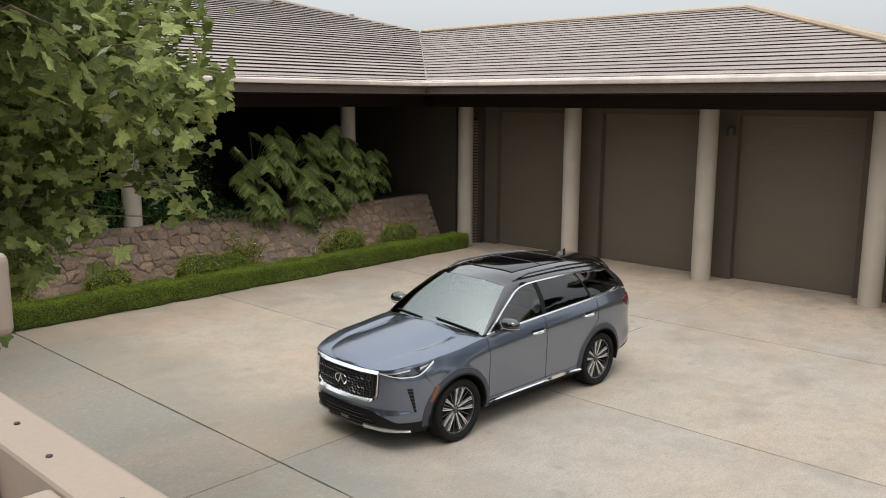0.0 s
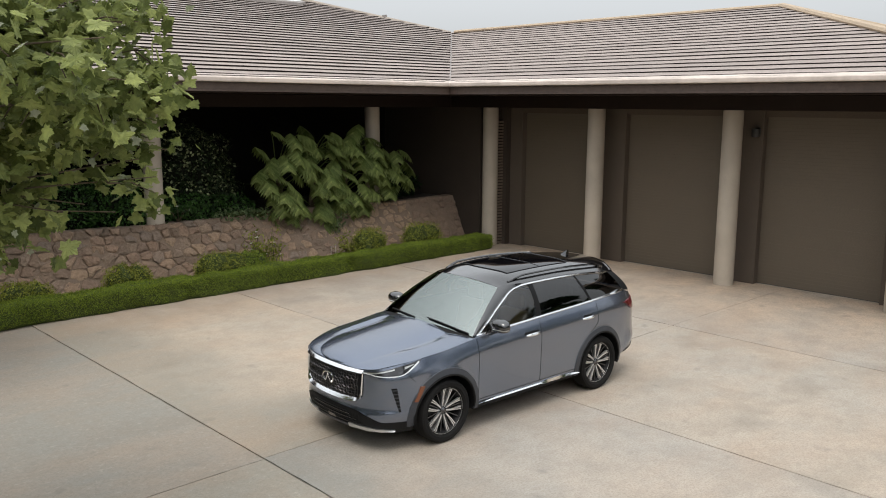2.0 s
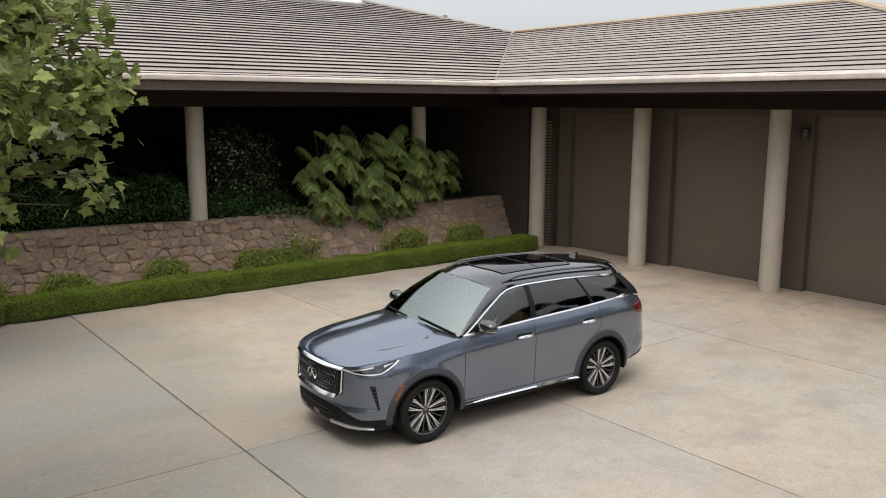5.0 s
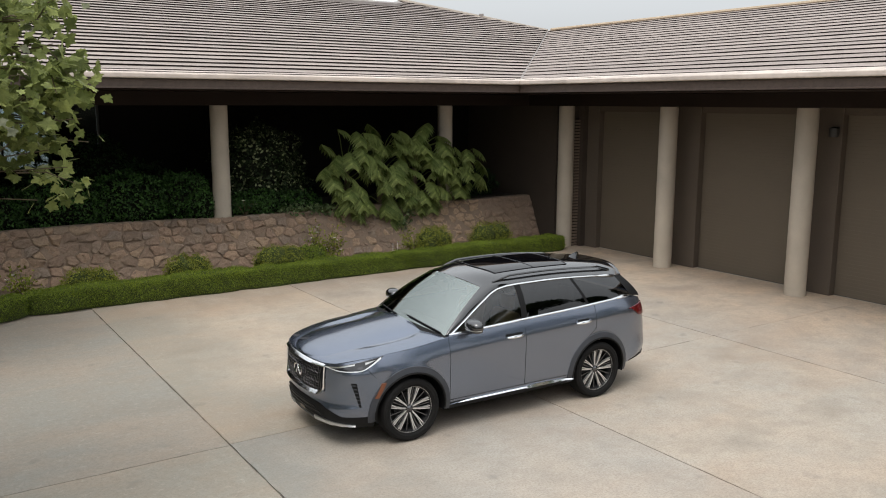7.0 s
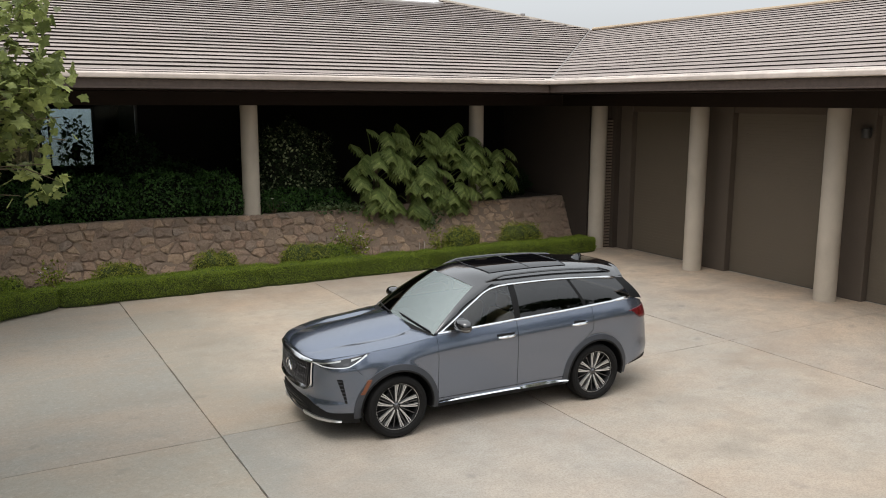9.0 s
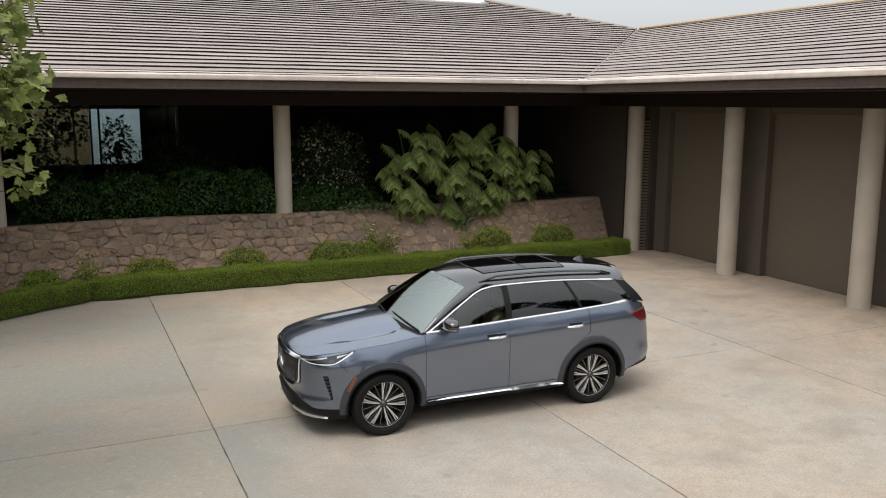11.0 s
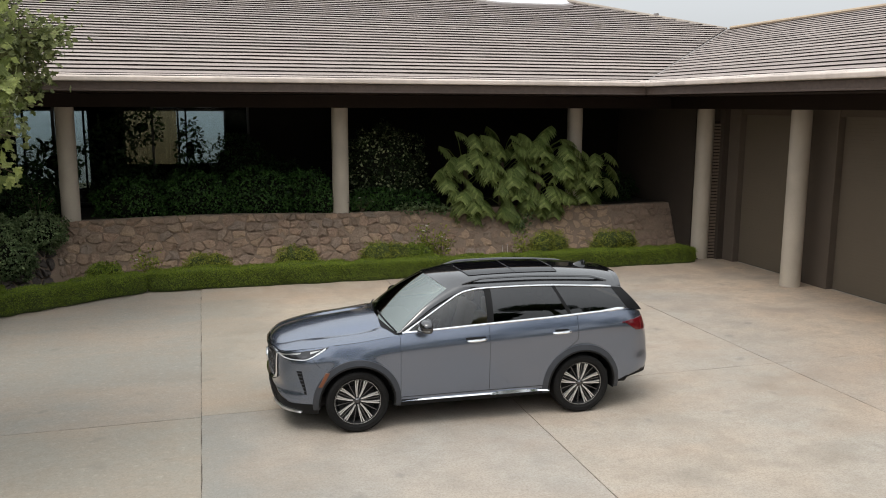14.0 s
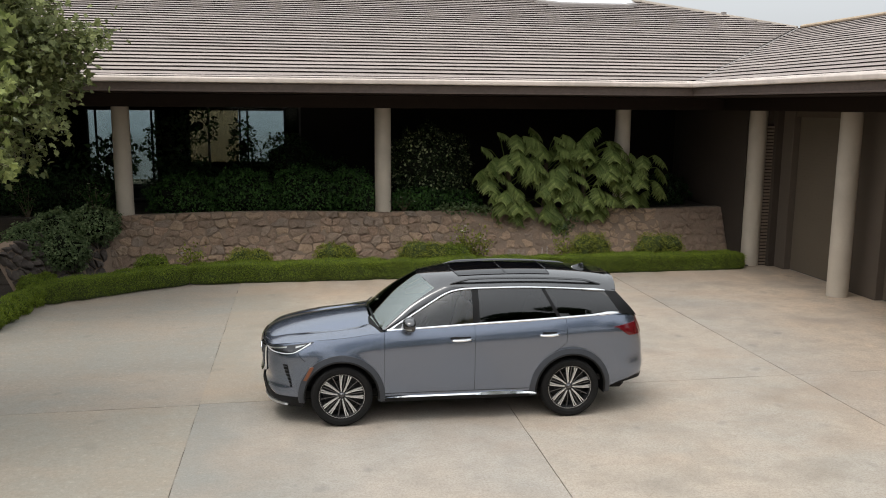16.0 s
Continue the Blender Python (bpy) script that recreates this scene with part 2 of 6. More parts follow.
M["tree_leaf"] = leaf_mat("plane_tree_leaf", (0.095, 0.128, 0.035), (0.52, 0.585, 0.225), 0.28, 0.46)
M["tree_leaf_far"] = leaf_mat("grey_green_tree_leaf", (0.088, 0.108, 0.038), (0.36, 0.40, 0.18), 0.4, 0.38)
M["pale_leaf"] = leaf_mat("pale_young_leaf", (0.35, 0.38, 0.27), (0.55, 0.58, 0.46), 0.6, 0.3)
M["petal"] = mottled("white_petal", (0.8, 0.78, 0.7), (0.75, 0.72, 0.6), 8, 60, 0.6)
M["parapet"] = mottled("beige_painted_timber", (0.37, 0.295, 0.235), (0.34, 0.272, 0.218), 0.8, 60, 0.8, 0.06, 0.003, speck=0.10)
M["dark_metal"] = mottled("dark_metal", (0.04, 0.038, 0.036), (0.055, 0.05, 0.047), 4, 40, 0.5)
# near-black colour puts the deep porch's shade into walls and floor
M["interior"] = mottled("shade_dark_interior", (0.014, 0.012, 0.0105), (0.011, 0.0095, 0.0085), 1, 20, 0.9, gloss=0.15)
# tan half-sheer stand-in for a dry hillside seen through the back window
M["tan"] = mottled("tan_hillside_sheet", (0.42, 0.31, 0.20), (0.36, 0.27, 0.17), 2, 30, 0.9, 0.2, 0.01, (4, 1, 0.3))
sheer = M["tan"].node_tree
sheet_tint, sheet_mix = sheer.nodes.new("ShaderNodeBsdfTransparent"), sheer.nodes.new("ShaderNodeMixShader")
sheet_tint.inputs["Color"].default_value, sheet_mix.inputs[0].default_value = (0.52, 0.35, 0.18, 1), 0.72
sheer.links.new(sheer.nodes["Principled BSDF"].outputs[0], sheet_mix.inputs[1])
sheer.links.new(sheet_tint.outputs[0], sheet_mix.inputs[2])
sheer.links.new(sheet_mix.outputs[0], sheer.nodes["Material Output"].inputs["Surface"])
M["white"] = mottled("white_acrylic", (0.82, 0.84, 0.85), (0.78, 0.80, 0.82), 0.7, 20, 0.35, 0.05, 0.002)
M["window"] = glass_mat("house_glass", (0.92, 0.95, 0.95), 0.80, 0.0, 1.22)


# ---- mesh helpers ----
def mesh_ob(name, verts, faces, material, parent=None, label="", smooth=False, sharp=None):
    me = bpy.data.meshes.new(name)
    me.from_pydata([tuple(v) for v in verts], [], faces)
    for m in material if isinstance(material, (list, tuple)) else [material]:
        me.materials.append(m)
    if smooth:
        me.polygons.foreach_set("use_smooth", [True] * len(me.polygons))
        if sharp:
            me.set_sharp_from_angle(angle=radians(sharp))
    ob = new(name, me)
    ob.parent = parent
    return tagged(ob, label)


def part(name, bm, material, parent, label="", smooth=True, sharp=35):
    """Links a bmesh as one mesh object under a thing or a part."""
    bmesh.ops.recalc_face_normals(bm, faces=bm.faces[:])
    me = bpy.data.meshes.new(name)
    bm.to_mesh(me)
    bm.free()
    for m in material if isinstance(material, (list, tuple)) else [material]:
        me.materials.append(m)
    if smooth:
        me.polygons.foreach_set("use_smooth", [True] * len(me.polygons))
        me.set_sharp_from_angle(angle=radians(sharp))
    ob = new(name, me)
    ob.parent = parent
    return tagged(ob, label)


def thing(name, label, category, group="", kind="", at=None):
    ob = new(name)
    ob.empty_display_size = 0.2
    if at is not None:
        ob.matrix_basis = at
    return tagged(ob, label, category, group, kind)


def box_bm(x0, x1, y0, y1, z0, z1, bev=0.0, seg=1, bm=None):
    bm = bm or bmesh.new()
    r = bmesh.ops.create_cube(bm, size=1, matrix=Matrix.LocRotScale(((x0 + x1) / 2, (y0 + y1) / 2, (z0 + z1) / 2), None, (x1 - x0, y1 - y0, z1 - z0)))
    if bev:
        es = list({e for v in r["verts"] for e in v.link_edges})
        bmesh.ops.bevel(bm, geom=es, offset=bev, segments=seg, affect="EDGES", profile=0.5)
    return bm


def grid_bm(rows, close=False, bm=None):
    """Quads over rows of points."""
    bm = bm or bmesh.new()
    vs = [[bm.verts.new(p) for p in r] for r in rows]
    for a, b in zip(vs, vs[1:]):
        k = len(a)
        for i in range(k if close else k - 1):
            q = (a[i], a[(i + 1) % k], b[(i + 1) % k], b[i])
            bm.faces.new(q)
    return bm


def tube_bm(points, radius, sides=8, bm=None, flat=1.0, cap=True):
    """A tube along points; radius is a number or a list."""
    bm = bm or bmesh.new()
    pts = [Vector(p) for p in points]
    rad = radius if isinstance(radius, (list, tuple)) else [radius] * len(pts)
    rings, up = [], Vector((0, 0, 1))
    for i, p in enumerate(pts):
        d = (pts[min(i + 1, len(pts) - 1)] - pts[max(i - 1, 0)]).normalized()
        if abs(d.dot(up)) > 0.95:
            up = Vector((1, 0, 0)) if abs(d.x) < 0.9 else Vector((0, 1, 0))
        s = d.cross(up).normalized()
        t = s.cross(d).normalized()
        up = t
        rings.append([bm.verts.new(p + (s * math.cos(a) + t * math.sin(a) * flat) * rad[i]) for a in [2 * math.pi * k / sides for k in range(sides)]])
    for a, b in zip(rings, rings[1:]):
        for k in range(sides):
            bm.faces.new((a[k], a[(k + 1) % sides], b[(k + 1) % sides], b[k]))
    if cap:
        bm.faces.new(rings[0][::-1])
        bm.faces.new(rings[-1])
    return bm


def lathe_bm(profile, sides=32, axis="z", bm=None, close=False):
    """Spins (radius, height) pairs about an axis."""
    bm = bm or bmesh.new()
    def place(r, h, a):
        c, s = r * math.cos(a), r * math.sin(a)
        return (c, s, h) if axis == "z" else (c, h, s)
    rings = [[bm.verts.new(place(r, h, 2 * math.pi * k / sides)) for k in range(sides)] for r, h in profile]
    pairs = list(zip(rings, rings[1:])) + ([(rings[-1], rings[0])] if close else [])
    for a, b in pairs:
        for k in range(sides):
            bm.faces.new((a[k], a[(k + 1) % sides], b[(k + 1) % sides], b[k]))
    if not close:
        for r, (rad, _) in ((rings[0], profile[0]), (rings[-1], profile[-1])):
            if rad > 1e-4:
                bm.faces.new(r)
    return bm


def curve_at(table, x):
    """Smooth value at x of a table of (x, value) pairs."""
    xs = [t[0] for t in table]
    if x <= xs[0]:
        return table[0][1]
    if x >= xs[-1]:
        return table[-1][1]
    k = max(i for i in range(len(xs) - 1) if xs[i] <= x)
    x0, x1, y0, y1 = xs[k], xs[k + 1], table[k][1], table[k + 1][1]
    def slope(i):
        if i <= 0 or i >= len(xs) - 1:
            j = min(max(i, 1), len(xs) - 1)
            return (table[j][1] - table[j - 1][1]) / (xs[j] - xs[j - 1])
        return (table[i + 1][1] - table[i - 1][1]) / (xs[i + 1] - xs[i - 1])
    t, h = (x - x0) / (x1 - x0), x1 - x0
    return (2 * t**3 - 3 * t * t + 1) * y0 + (t**3 - 2 * t * t + t) * h * slope(k) + (-2 * t**3 + 3 * t * t) * y1 + (t**3 - t * t) * h * slope(k + 1)


def leaf_arrays(points, ways, normals, sizes, shape, faces, rng):
    """One mesh's arrays: a leaf of the given flat shape at each point. shape: (along, across, up)."""
    n, k = len(points), len(shape)
    w = ways / np.linalg.norm(ways, axis=1, keepdims=True)
    s = np.cross(w, normals)
    s /= np.linalg.norm(s, axis=1, keepdims=True) + 1e-9
    u = np.cross(s, w)
    sh = np.array(shape)
    v = points[:, None, :] + sizes[:, None, None] * (sh[None, :, 0:1] * w[:, None, :] + sh[None, :, 1:2] * s[:, None, :] + sh[None, :, 2:3] * u[:, None, :])
    f = [tuple(i * k + j for j in q) for i in range(n) for q in faces]
    return v.reshape(-1, 3), f


SMALL_LEAF = ([(0, 0, 0), (0.5, 0.3, 0.06), (1, 0, -0.05), (0.5, -0.3, 0.06)], [(0, 1, 2), (0, 2, 3)])


def rand_unit(rng, n):
    v = rng.normal(size=(n, 3))
    return v / np.linalg.norm(v, axis=1, keepdims=True)


def blob_core(bm, centre, radii, rng, rough=0.18, seg=3):
    """A lumpy closed body inside a bush."""
    r = bmesh.ops.create_icosphere(bm, subdivisions=seg, radius=1.0)
    off = Vector(rng.uniform(-50, 50, 3))
    for v in r["verts"]:
        k = 1 + rough * noise.noise(v.co * 2.2 + off) * 2
        v.co = Vector(centre) + Vector((v.co.x * radii[0] * k, v.co.y * radii[1] * k, v.co.z * radii[2] * k))
    return bm


def bush(name, label, blobs, leaves, size, material, seed, category="shrub", group="", floor=0.0, jitter=0.35, core=0.82, dark=False):
    """A bush: dark inner body (dark=True: near-black, painted as shade) and many small leaves. blobs: (centre, radii).
    """
    rng = np.random.default_rng(seed)
    c0, r0 = blobs[0]
    base = Vector((np.mean([b[0][0] for b in blobs]), np.mean([b[0][1] for b in blobs]), floor))
    root = thing(name, label, category, group, at=Matrix.Translation(base))
    for c, r in blobs:
        bm = bmesh.new()
        blob_core(bm, Vector(c) - base, [x * core for x in r], rng)
        for v in bm.verts:
            v.co.z = max(v.co.z, 0.0)
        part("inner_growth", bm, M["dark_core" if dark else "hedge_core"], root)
    area = np.array([r[0] * r[1] + r[1] * r[2] + r[0] * r[2] for _, r in blobs])
    pts, nor = [], []
    for (c, r), k in zip(blobs, (leaves * area / area.sum()).astype(int)):
        d = rand_unit(rng, k)
        lump = np.array([1 + 0.36 * noise.noise(Vector(x * 2.6) + Vector(c)) for x in d])
        rad = np.array(r) * (lump * rng.uniform(0.86, 1.06, k))[:, None]
        pts.append(np.array(c) - np.array(base) + d * rad)
        nor.append(d)
    pts, nor = np.concatenate(pts), np.concatenate(nor)
    ok = pts[:, 2] > 0.02
    pts, nor = pts[ok], nor[ok]
    k = len(pts)
    way = rand_unit(rng, k) * 0.8 + nor * 0.5 + np.array([0, 0, -0.15])
    v, f = leaf_arrays(pts, way, nor + rand_unit(rng, k) * jitter, size * rng.uniform(0.6, 1.35, k), *SMALL_LEAF, rng)
    mesh_ob("leaves", v, f, material, root)
    return root


# ---- ground ----
tagged(mesh_ob("ground", [(-900, -900, -0.05), (900, -900, -0.05), (900, 900, -0.05), (-900, 900, -0.05)], [(0, 1, 2, 3)], M["dry_ground"]),
       "dry grassy ground around the house", "ground", kind="structure")
bed = tagged(part("driveway_bed", box_bm(-14.0, 9.92, -18.0, 8.75, -0.045, -0.020), M["joint"], None, smooth=False),
             "dark earth under the driveway joints", "ground", kind="structure")

# ---- driveway slabs with open joints ----
pavement = thing("pavement", "weathered beige concrete driveway in large slabs", "driveway", kind="structure")


def slab(x0, x1, y0, y1, lift):
    rng = random.Random(int(x0 * 31 + y0 * 17))
    g = 0.0050
    ring = []
    for (ax, ay), (bx, by) in zip(((x0, y0), (x1, y0), (x1, y1), (x0, y1)), ((x1, y0), (x1, y1), (x0, y1), (x0, y0))):
        m = int(math.dist((ax, ay), (bx, by)) / 0.09)
        long = math.dist((ax, ay), (bx, by))
        ux, uy = (bx - ax) / long, (by - ay) / long
        ring.append((ax + (ux - uy) * g, ay + (uy + ux) * g))
        for i in range(m):
            t, wob = (i + 0.5) / m, g + 0.008 * max(-0.9, noise.noise(Vector((ax * 3 + bx + i * 0.31, ay * 2 + by, 0.4)))) + rng.uniform(-.002, .002)
            ring.append((ax + (bx - ax) * t - (by - ay) / math.dist((ax, ay), (bx, by)) * wob, ay + (by - ay) * t + (bx - ax) / math.dist((ax, ay), (bx, by)) * wob))
    bm = bmesh.new()
    low, top = [bm.verts.new((x, y, -0.03)) for x, y in ring], [bm.verts.new((x, y, lift)) for x, y in ring]
    bm.faces.new(top)
    for i in range(len(ring)):
        j = (i + 1) % len(ring)
        bm.faces.new((low[i], low[j], top[j], top[i]))
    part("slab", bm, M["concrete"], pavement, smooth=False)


XS, YS = (-14.0, -7.8, -3.31, 0.75, 5.26, 9.9), (-18.0, -12.2, -6.0, 0.21, 8.7)
# the slabs have settled a little towards the drive's far side
LIFT = dict(zip(XS, (-0.018, -0.014, 0.0, 0.003, 0.005)))
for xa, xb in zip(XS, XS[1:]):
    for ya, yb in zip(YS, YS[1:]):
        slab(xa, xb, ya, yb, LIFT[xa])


# ---- columns ----
def column(x, y, z0, z1, radius, label):
    bm = lathe_bm([(radius, z0), (radius, z0 + 0.4), (radius * 0.985, z1 - 0.02), (radius * 0.95, z1)], 40)
    bmesh.ops.translate(bm, verts=bm.verts, vec=(x, y, 0))
    root = tagged(part("column", bm, M["column"], None), label, "column", "columns of the house", "structure")
    return root


GX, EAVE_X, EAVE_Y, EAVE_Z = 9.26, 7.34, 8.28, 4.50
for y in (8.62, 5.01, 1.38, -2.24):
    column(GX, y, 0.0, 3.86, 0.218, "round cast concrete column in front of the garage")
for x, y in ((-6.1, 10.22), (0.1, 10.22), (6.42, 10.36)):
    column(x, y, 1.2, 3.86, 0.205, "round cast concrete column on the stone planter wall")
column(-12.3, 10.22, 0.0, 3.86, 0.205, "round cast concrete column of the porch")

# ---- garage front ----
DOOR_X, WALL_X = 9.94, 9.76
garage_wall = thing("wall_east", "dark brown stucco garage front with deep pilasters", "wall", kind="structure")
for y0, y1 in ((7.88, 8.32), (4.48, 5.42), (0.92, 1.86), (-2.69, -1.75)):
    part("pilaster", box_bm(WALL_X, 10.2, y0, y1, 0.0, 4.15, 0.012), M["brown_wall"], garage_wall, smooth=False)
part("lintel", box_bm(WALL_X + 0.05, 10.2, -6.0, 8.32, 3.72, 4.15), M["brown_wall"], garage_wall, smooth=False)
part("end_pier", box_bm(WALL_X, 10.2, -6.3, -5.35, 0.0, 4.15, 0.012), M["brown_wall"], garage_wall, smooth=False)
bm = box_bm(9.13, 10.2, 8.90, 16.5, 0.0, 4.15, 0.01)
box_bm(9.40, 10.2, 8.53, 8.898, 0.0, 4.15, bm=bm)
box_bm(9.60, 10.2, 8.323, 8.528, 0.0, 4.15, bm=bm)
tagged(part("wall_side", bm, M["porch_wall"], None, smooth=False), "brown stucco wall beside the garage, darkened as if in shade", "wall", kind="structure")
tagged(part("garage_floor", box_bm(9.93, 16.0, -6.3, 8.3, -0.04, 0.01), M["column"], None, smooth=False), "concrete garage floor", "floor", kind="structure")
tagged(part("wall_garage_back", box_bm(16.0, 16.2, -6.3, 16.5, 0, 4.15), M["brown_wall"], None, smooth=False), "brown back wall of the garage", "wall", kind="structure")
tagged(part("wall_garage_south", box_bm(10.2, 16.0, -6.3, -6.1, 0, 4.15), M["brown_wall"], None, smooth=False), "brown end wall of the garage", "wall", kind="structure")


def garage_door(y0, y1):
    """Sectional door: eight ribbed panels."""
    root = thing("garage_door", "closed dark brown ribbed sectional garage door", "garage door", "garage doors", at=Matrix.Translation((DOOR_X, (y0 + y1) / 2, 0.012)))
    w, n, h = y1 - y0, 8, 3.705
    for k in range(n):
        z0, z1 = k * h / n + 0.0006, (k + 1) * h / n - 0.0006
        rows, m = [], 6
        for i in range(m + 1):
            z = z0 + (z1 - z0) * i / m
            for dz, dx in ((0.004, 0.0), (0.010, 0.0018)) if 0 < i < m else (((0.0, 0.0012), (0.004, 0.0)) if i == 0 else ((-0.004, 0.0), (0.0, 0.0012))):
                rows.append([(dx, -w / 2, z + dz), (dx, w / 2, z + dz)])
        rows = [[(0.05, -w / 2, z0), (0.05, w / 2, z0)]] + rows + [[(0.05, -w / 2, z1), (0.05, w / 2, z1)]]
        part("panel", grid_bm(rows), M["brown_door"], root, smooth=False)
    part("bottom_seal", box_bm(-0.004, 0.04, -w / 2, w / 2, -0.012, 0.01), M["dark_metal"], root, smooth=False)
    return root


for y0, y1 in ((5.42, 7.88), (1.86, 4.48), (-1.75, 0.92), (-5.35, -2.69)):
    garage_door(y0, y1)

# slatted vent strip beside the first column
vent = thing("slatted_vent", "narrow dark vent strip with stacked horizontal slats", "vent", at=Matrix.Translation((9.54, 8.505, 0.0)))
part("backing", box_bm(-0.13, 0.13, -0.012, 0.02, 0.0, 3.55), M["brown_trim"], vent, smooth=False)
slat_bm = box_bm(-0.11, 0.11, -0.055, -0.012, -0.026, 0.026, 0.005)
slat = part("slat", slat_bm, M["vent_slat"], vent, smooth=False)
slat.location.z = 0.06
for k in range(1, 42):
    s = new("slat", slat.data)
    s.parent, s.location.z = vent, 0.06 + k * 0.083

# lamp on the third pilaster
lamp = thing("wall_lamp", "small dark round wall lamp on the garage pilaster", "lamp", at=Matrix.Translation((WALL_X - 0.002, 1.04, 3.36)))
part("back_plate", box_bm(-0.02, 0.0, -0.06, 0.06, -0.05, 0.12, 0.006), M["dark_metal"], lamp, smooth=False)
bm = lathe_bm([(0.02, 0.12), (0.085, 0.10), (0.09, -0.06), (0.08, -0.08)], 20)
bmesh.ops.translate(bm, verts=bm.verts, vec=(-0.11, 0, 0))
part("shade", bm, M["dark_metal"], lamp)

# ---- beams, soffit, fascia, gutter ----
SOFFIT = 4.17
beam = thing("porch_beam", "dark brown timber beam over the columns, darkened further for shade", "beam", kind="structure")
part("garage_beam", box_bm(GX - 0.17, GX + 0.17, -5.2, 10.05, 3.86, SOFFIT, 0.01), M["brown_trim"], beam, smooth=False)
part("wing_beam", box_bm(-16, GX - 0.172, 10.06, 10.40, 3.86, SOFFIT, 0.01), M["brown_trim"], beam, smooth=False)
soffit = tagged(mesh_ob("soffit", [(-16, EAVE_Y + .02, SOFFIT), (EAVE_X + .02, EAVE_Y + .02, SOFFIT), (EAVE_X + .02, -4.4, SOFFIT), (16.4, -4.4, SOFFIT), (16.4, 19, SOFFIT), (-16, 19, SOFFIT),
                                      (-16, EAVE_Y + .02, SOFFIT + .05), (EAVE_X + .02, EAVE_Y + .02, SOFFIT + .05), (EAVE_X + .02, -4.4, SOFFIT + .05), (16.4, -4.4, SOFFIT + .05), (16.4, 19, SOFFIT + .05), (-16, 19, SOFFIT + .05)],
                        [(5, 4, 3, 2, 1, 0), (6, 7, 8, 9, 10, 11)] + [(i, (i + 1) % 6, (i + 1) % 6 + 6, i + 6) for i in range(6)], M["brown_trim"]), "dark brown boarded soffit, darkened further for shade under the eaves", "soffit", kind="structure")


def eave_line(name, profile, material, label):
    """Runs a profile of (out, z) points along both eaves, mitred at the inner corner."""
    rows = [[(-16.0, EAVE_Y - o, z) for o, z in profile], [(EAVE_X - o, EAVE_Y - o, z) for o, z in profile], [(EAVE_X - o, -4.45 - o, z) for o, z in profile],
            [(17.0, -4.45 - o, z) for o, z in profile]]
    return tagged(part(name, grid_bm(rows), material, None, smooth=False), label, "eave", kind="structure")


eave_line("fascia", [(0.0, 4.22), (0.0, 4.198), (0.045, 4.198), (0.045, 4.225), (0.025, 4.23), (0.025, 4.375), (0.0, 4.38)], M["fascia"], "brown painted fascia board along the eaves")
eave_line("gutter", [(0.0, 4.395), (0.09, 4.392), (0.115, 4.400), (0.120, 4.42), (0.120, 4.475), (0.112, 4.490), (0.06, 4.515), (-0.02, 4.548), (-0.10, 4.552)], M["gutter"],
          "pale painted metal gutter along the eaves")

# ---- roof ----
SLOPE, STEP = 0.282, 0.350
VALLEY_TOP = Vector((14.4, 15.6, EAVE_Z + SLOPE * 7.12))
HIP_TOP = Vector((10.0, 20.4))
RIDGE_X, RIDGE_END = 14.75, 3.05


def roof_row(parent, along_x, d, lo, hi, seed):
    """One course of tiles: a thick wedge from lo to hi, its butt painted as a shadow line; edges a little uneven."""
    rng = random.Random(seed)
    n = max(2, int((hi[0] - lo[0]) / 0.6))
    verts, faces, butt = [], [], []
    lift, depth = 0.046 if along_x else 0.034, STEP * 1.16
    def put(t, dd, z):
        a = (lo[0] + (hi[0] - lo[0]) * t) * (1 - (dd - d) / STEP) + (lo[1] + (hi[1] - lo[1]) * t) * ((dd - d) / STEP)
        h = EAVE_Z + SLOPE * dd + z
        return (a, EAVE_Y + dd, h) if along_x else (EAVE_X + dd, a, h)
    for k in range(n + 1):
        j, jd = rng.uniform(-0.006, 0.004), rng.uniform(-0.006, 0.006)
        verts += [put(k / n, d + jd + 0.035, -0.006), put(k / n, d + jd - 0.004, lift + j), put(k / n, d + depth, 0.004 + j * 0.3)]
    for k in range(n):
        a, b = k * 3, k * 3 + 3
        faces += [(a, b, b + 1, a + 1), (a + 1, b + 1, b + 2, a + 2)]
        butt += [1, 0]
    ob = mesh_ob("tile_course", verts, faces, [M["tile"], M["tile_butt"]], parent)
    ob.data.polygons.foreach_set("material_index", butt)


roof = thing("roof", "low hipped roof of weathered grey-brown tile courses", "roof", kind="structure")


def wing_right(dd):
    y = EAVE_Y + dd
    if y <= VALLEY_TOP.y:
        return EAVE_X + dd * (VALLEY_TOP.x - EAVE_X) / (VALLEY_TOP.y - EAVE_Y)
    return VALLEY_TOP.x + (HIP_TOP.x - VALLEY_TOP.x) * (y - VALLEY_TOP.y) / (HIP_TOP.y - VALLEY_TOP.y)


k = 0
while k * STEP < 13.2:
    d = 0.12 + (k - 1) * STEP
    roof_row(roof, True, max(d, -0.06), (-16.0, -16.0), (wing_right(d), wing_right(d + STEP)), 100 + k)
    k += 1


def garage_left(dd):
    return EAVE_Y + dd * (VALLEY_TOP.y - EAVE_Y) / (VALLEY_TOP.x - EAVE_X)


def garage_right(dd):
    return -4.45 + dd * (RIDGE_END + 4.45) / (RIDGE_X - EAVE_X)


k = 0
while k * STEP < RIDGE_X - EAVE_X:
    d = 0.12 + (k - 1) * STEP
    roof_row(roof, False, max(d, -0.06), (garage_right(d), garage_right(d + STEP)), (garage_left(d), garage_left(d + STEP)), 300 + k)
    k += 1
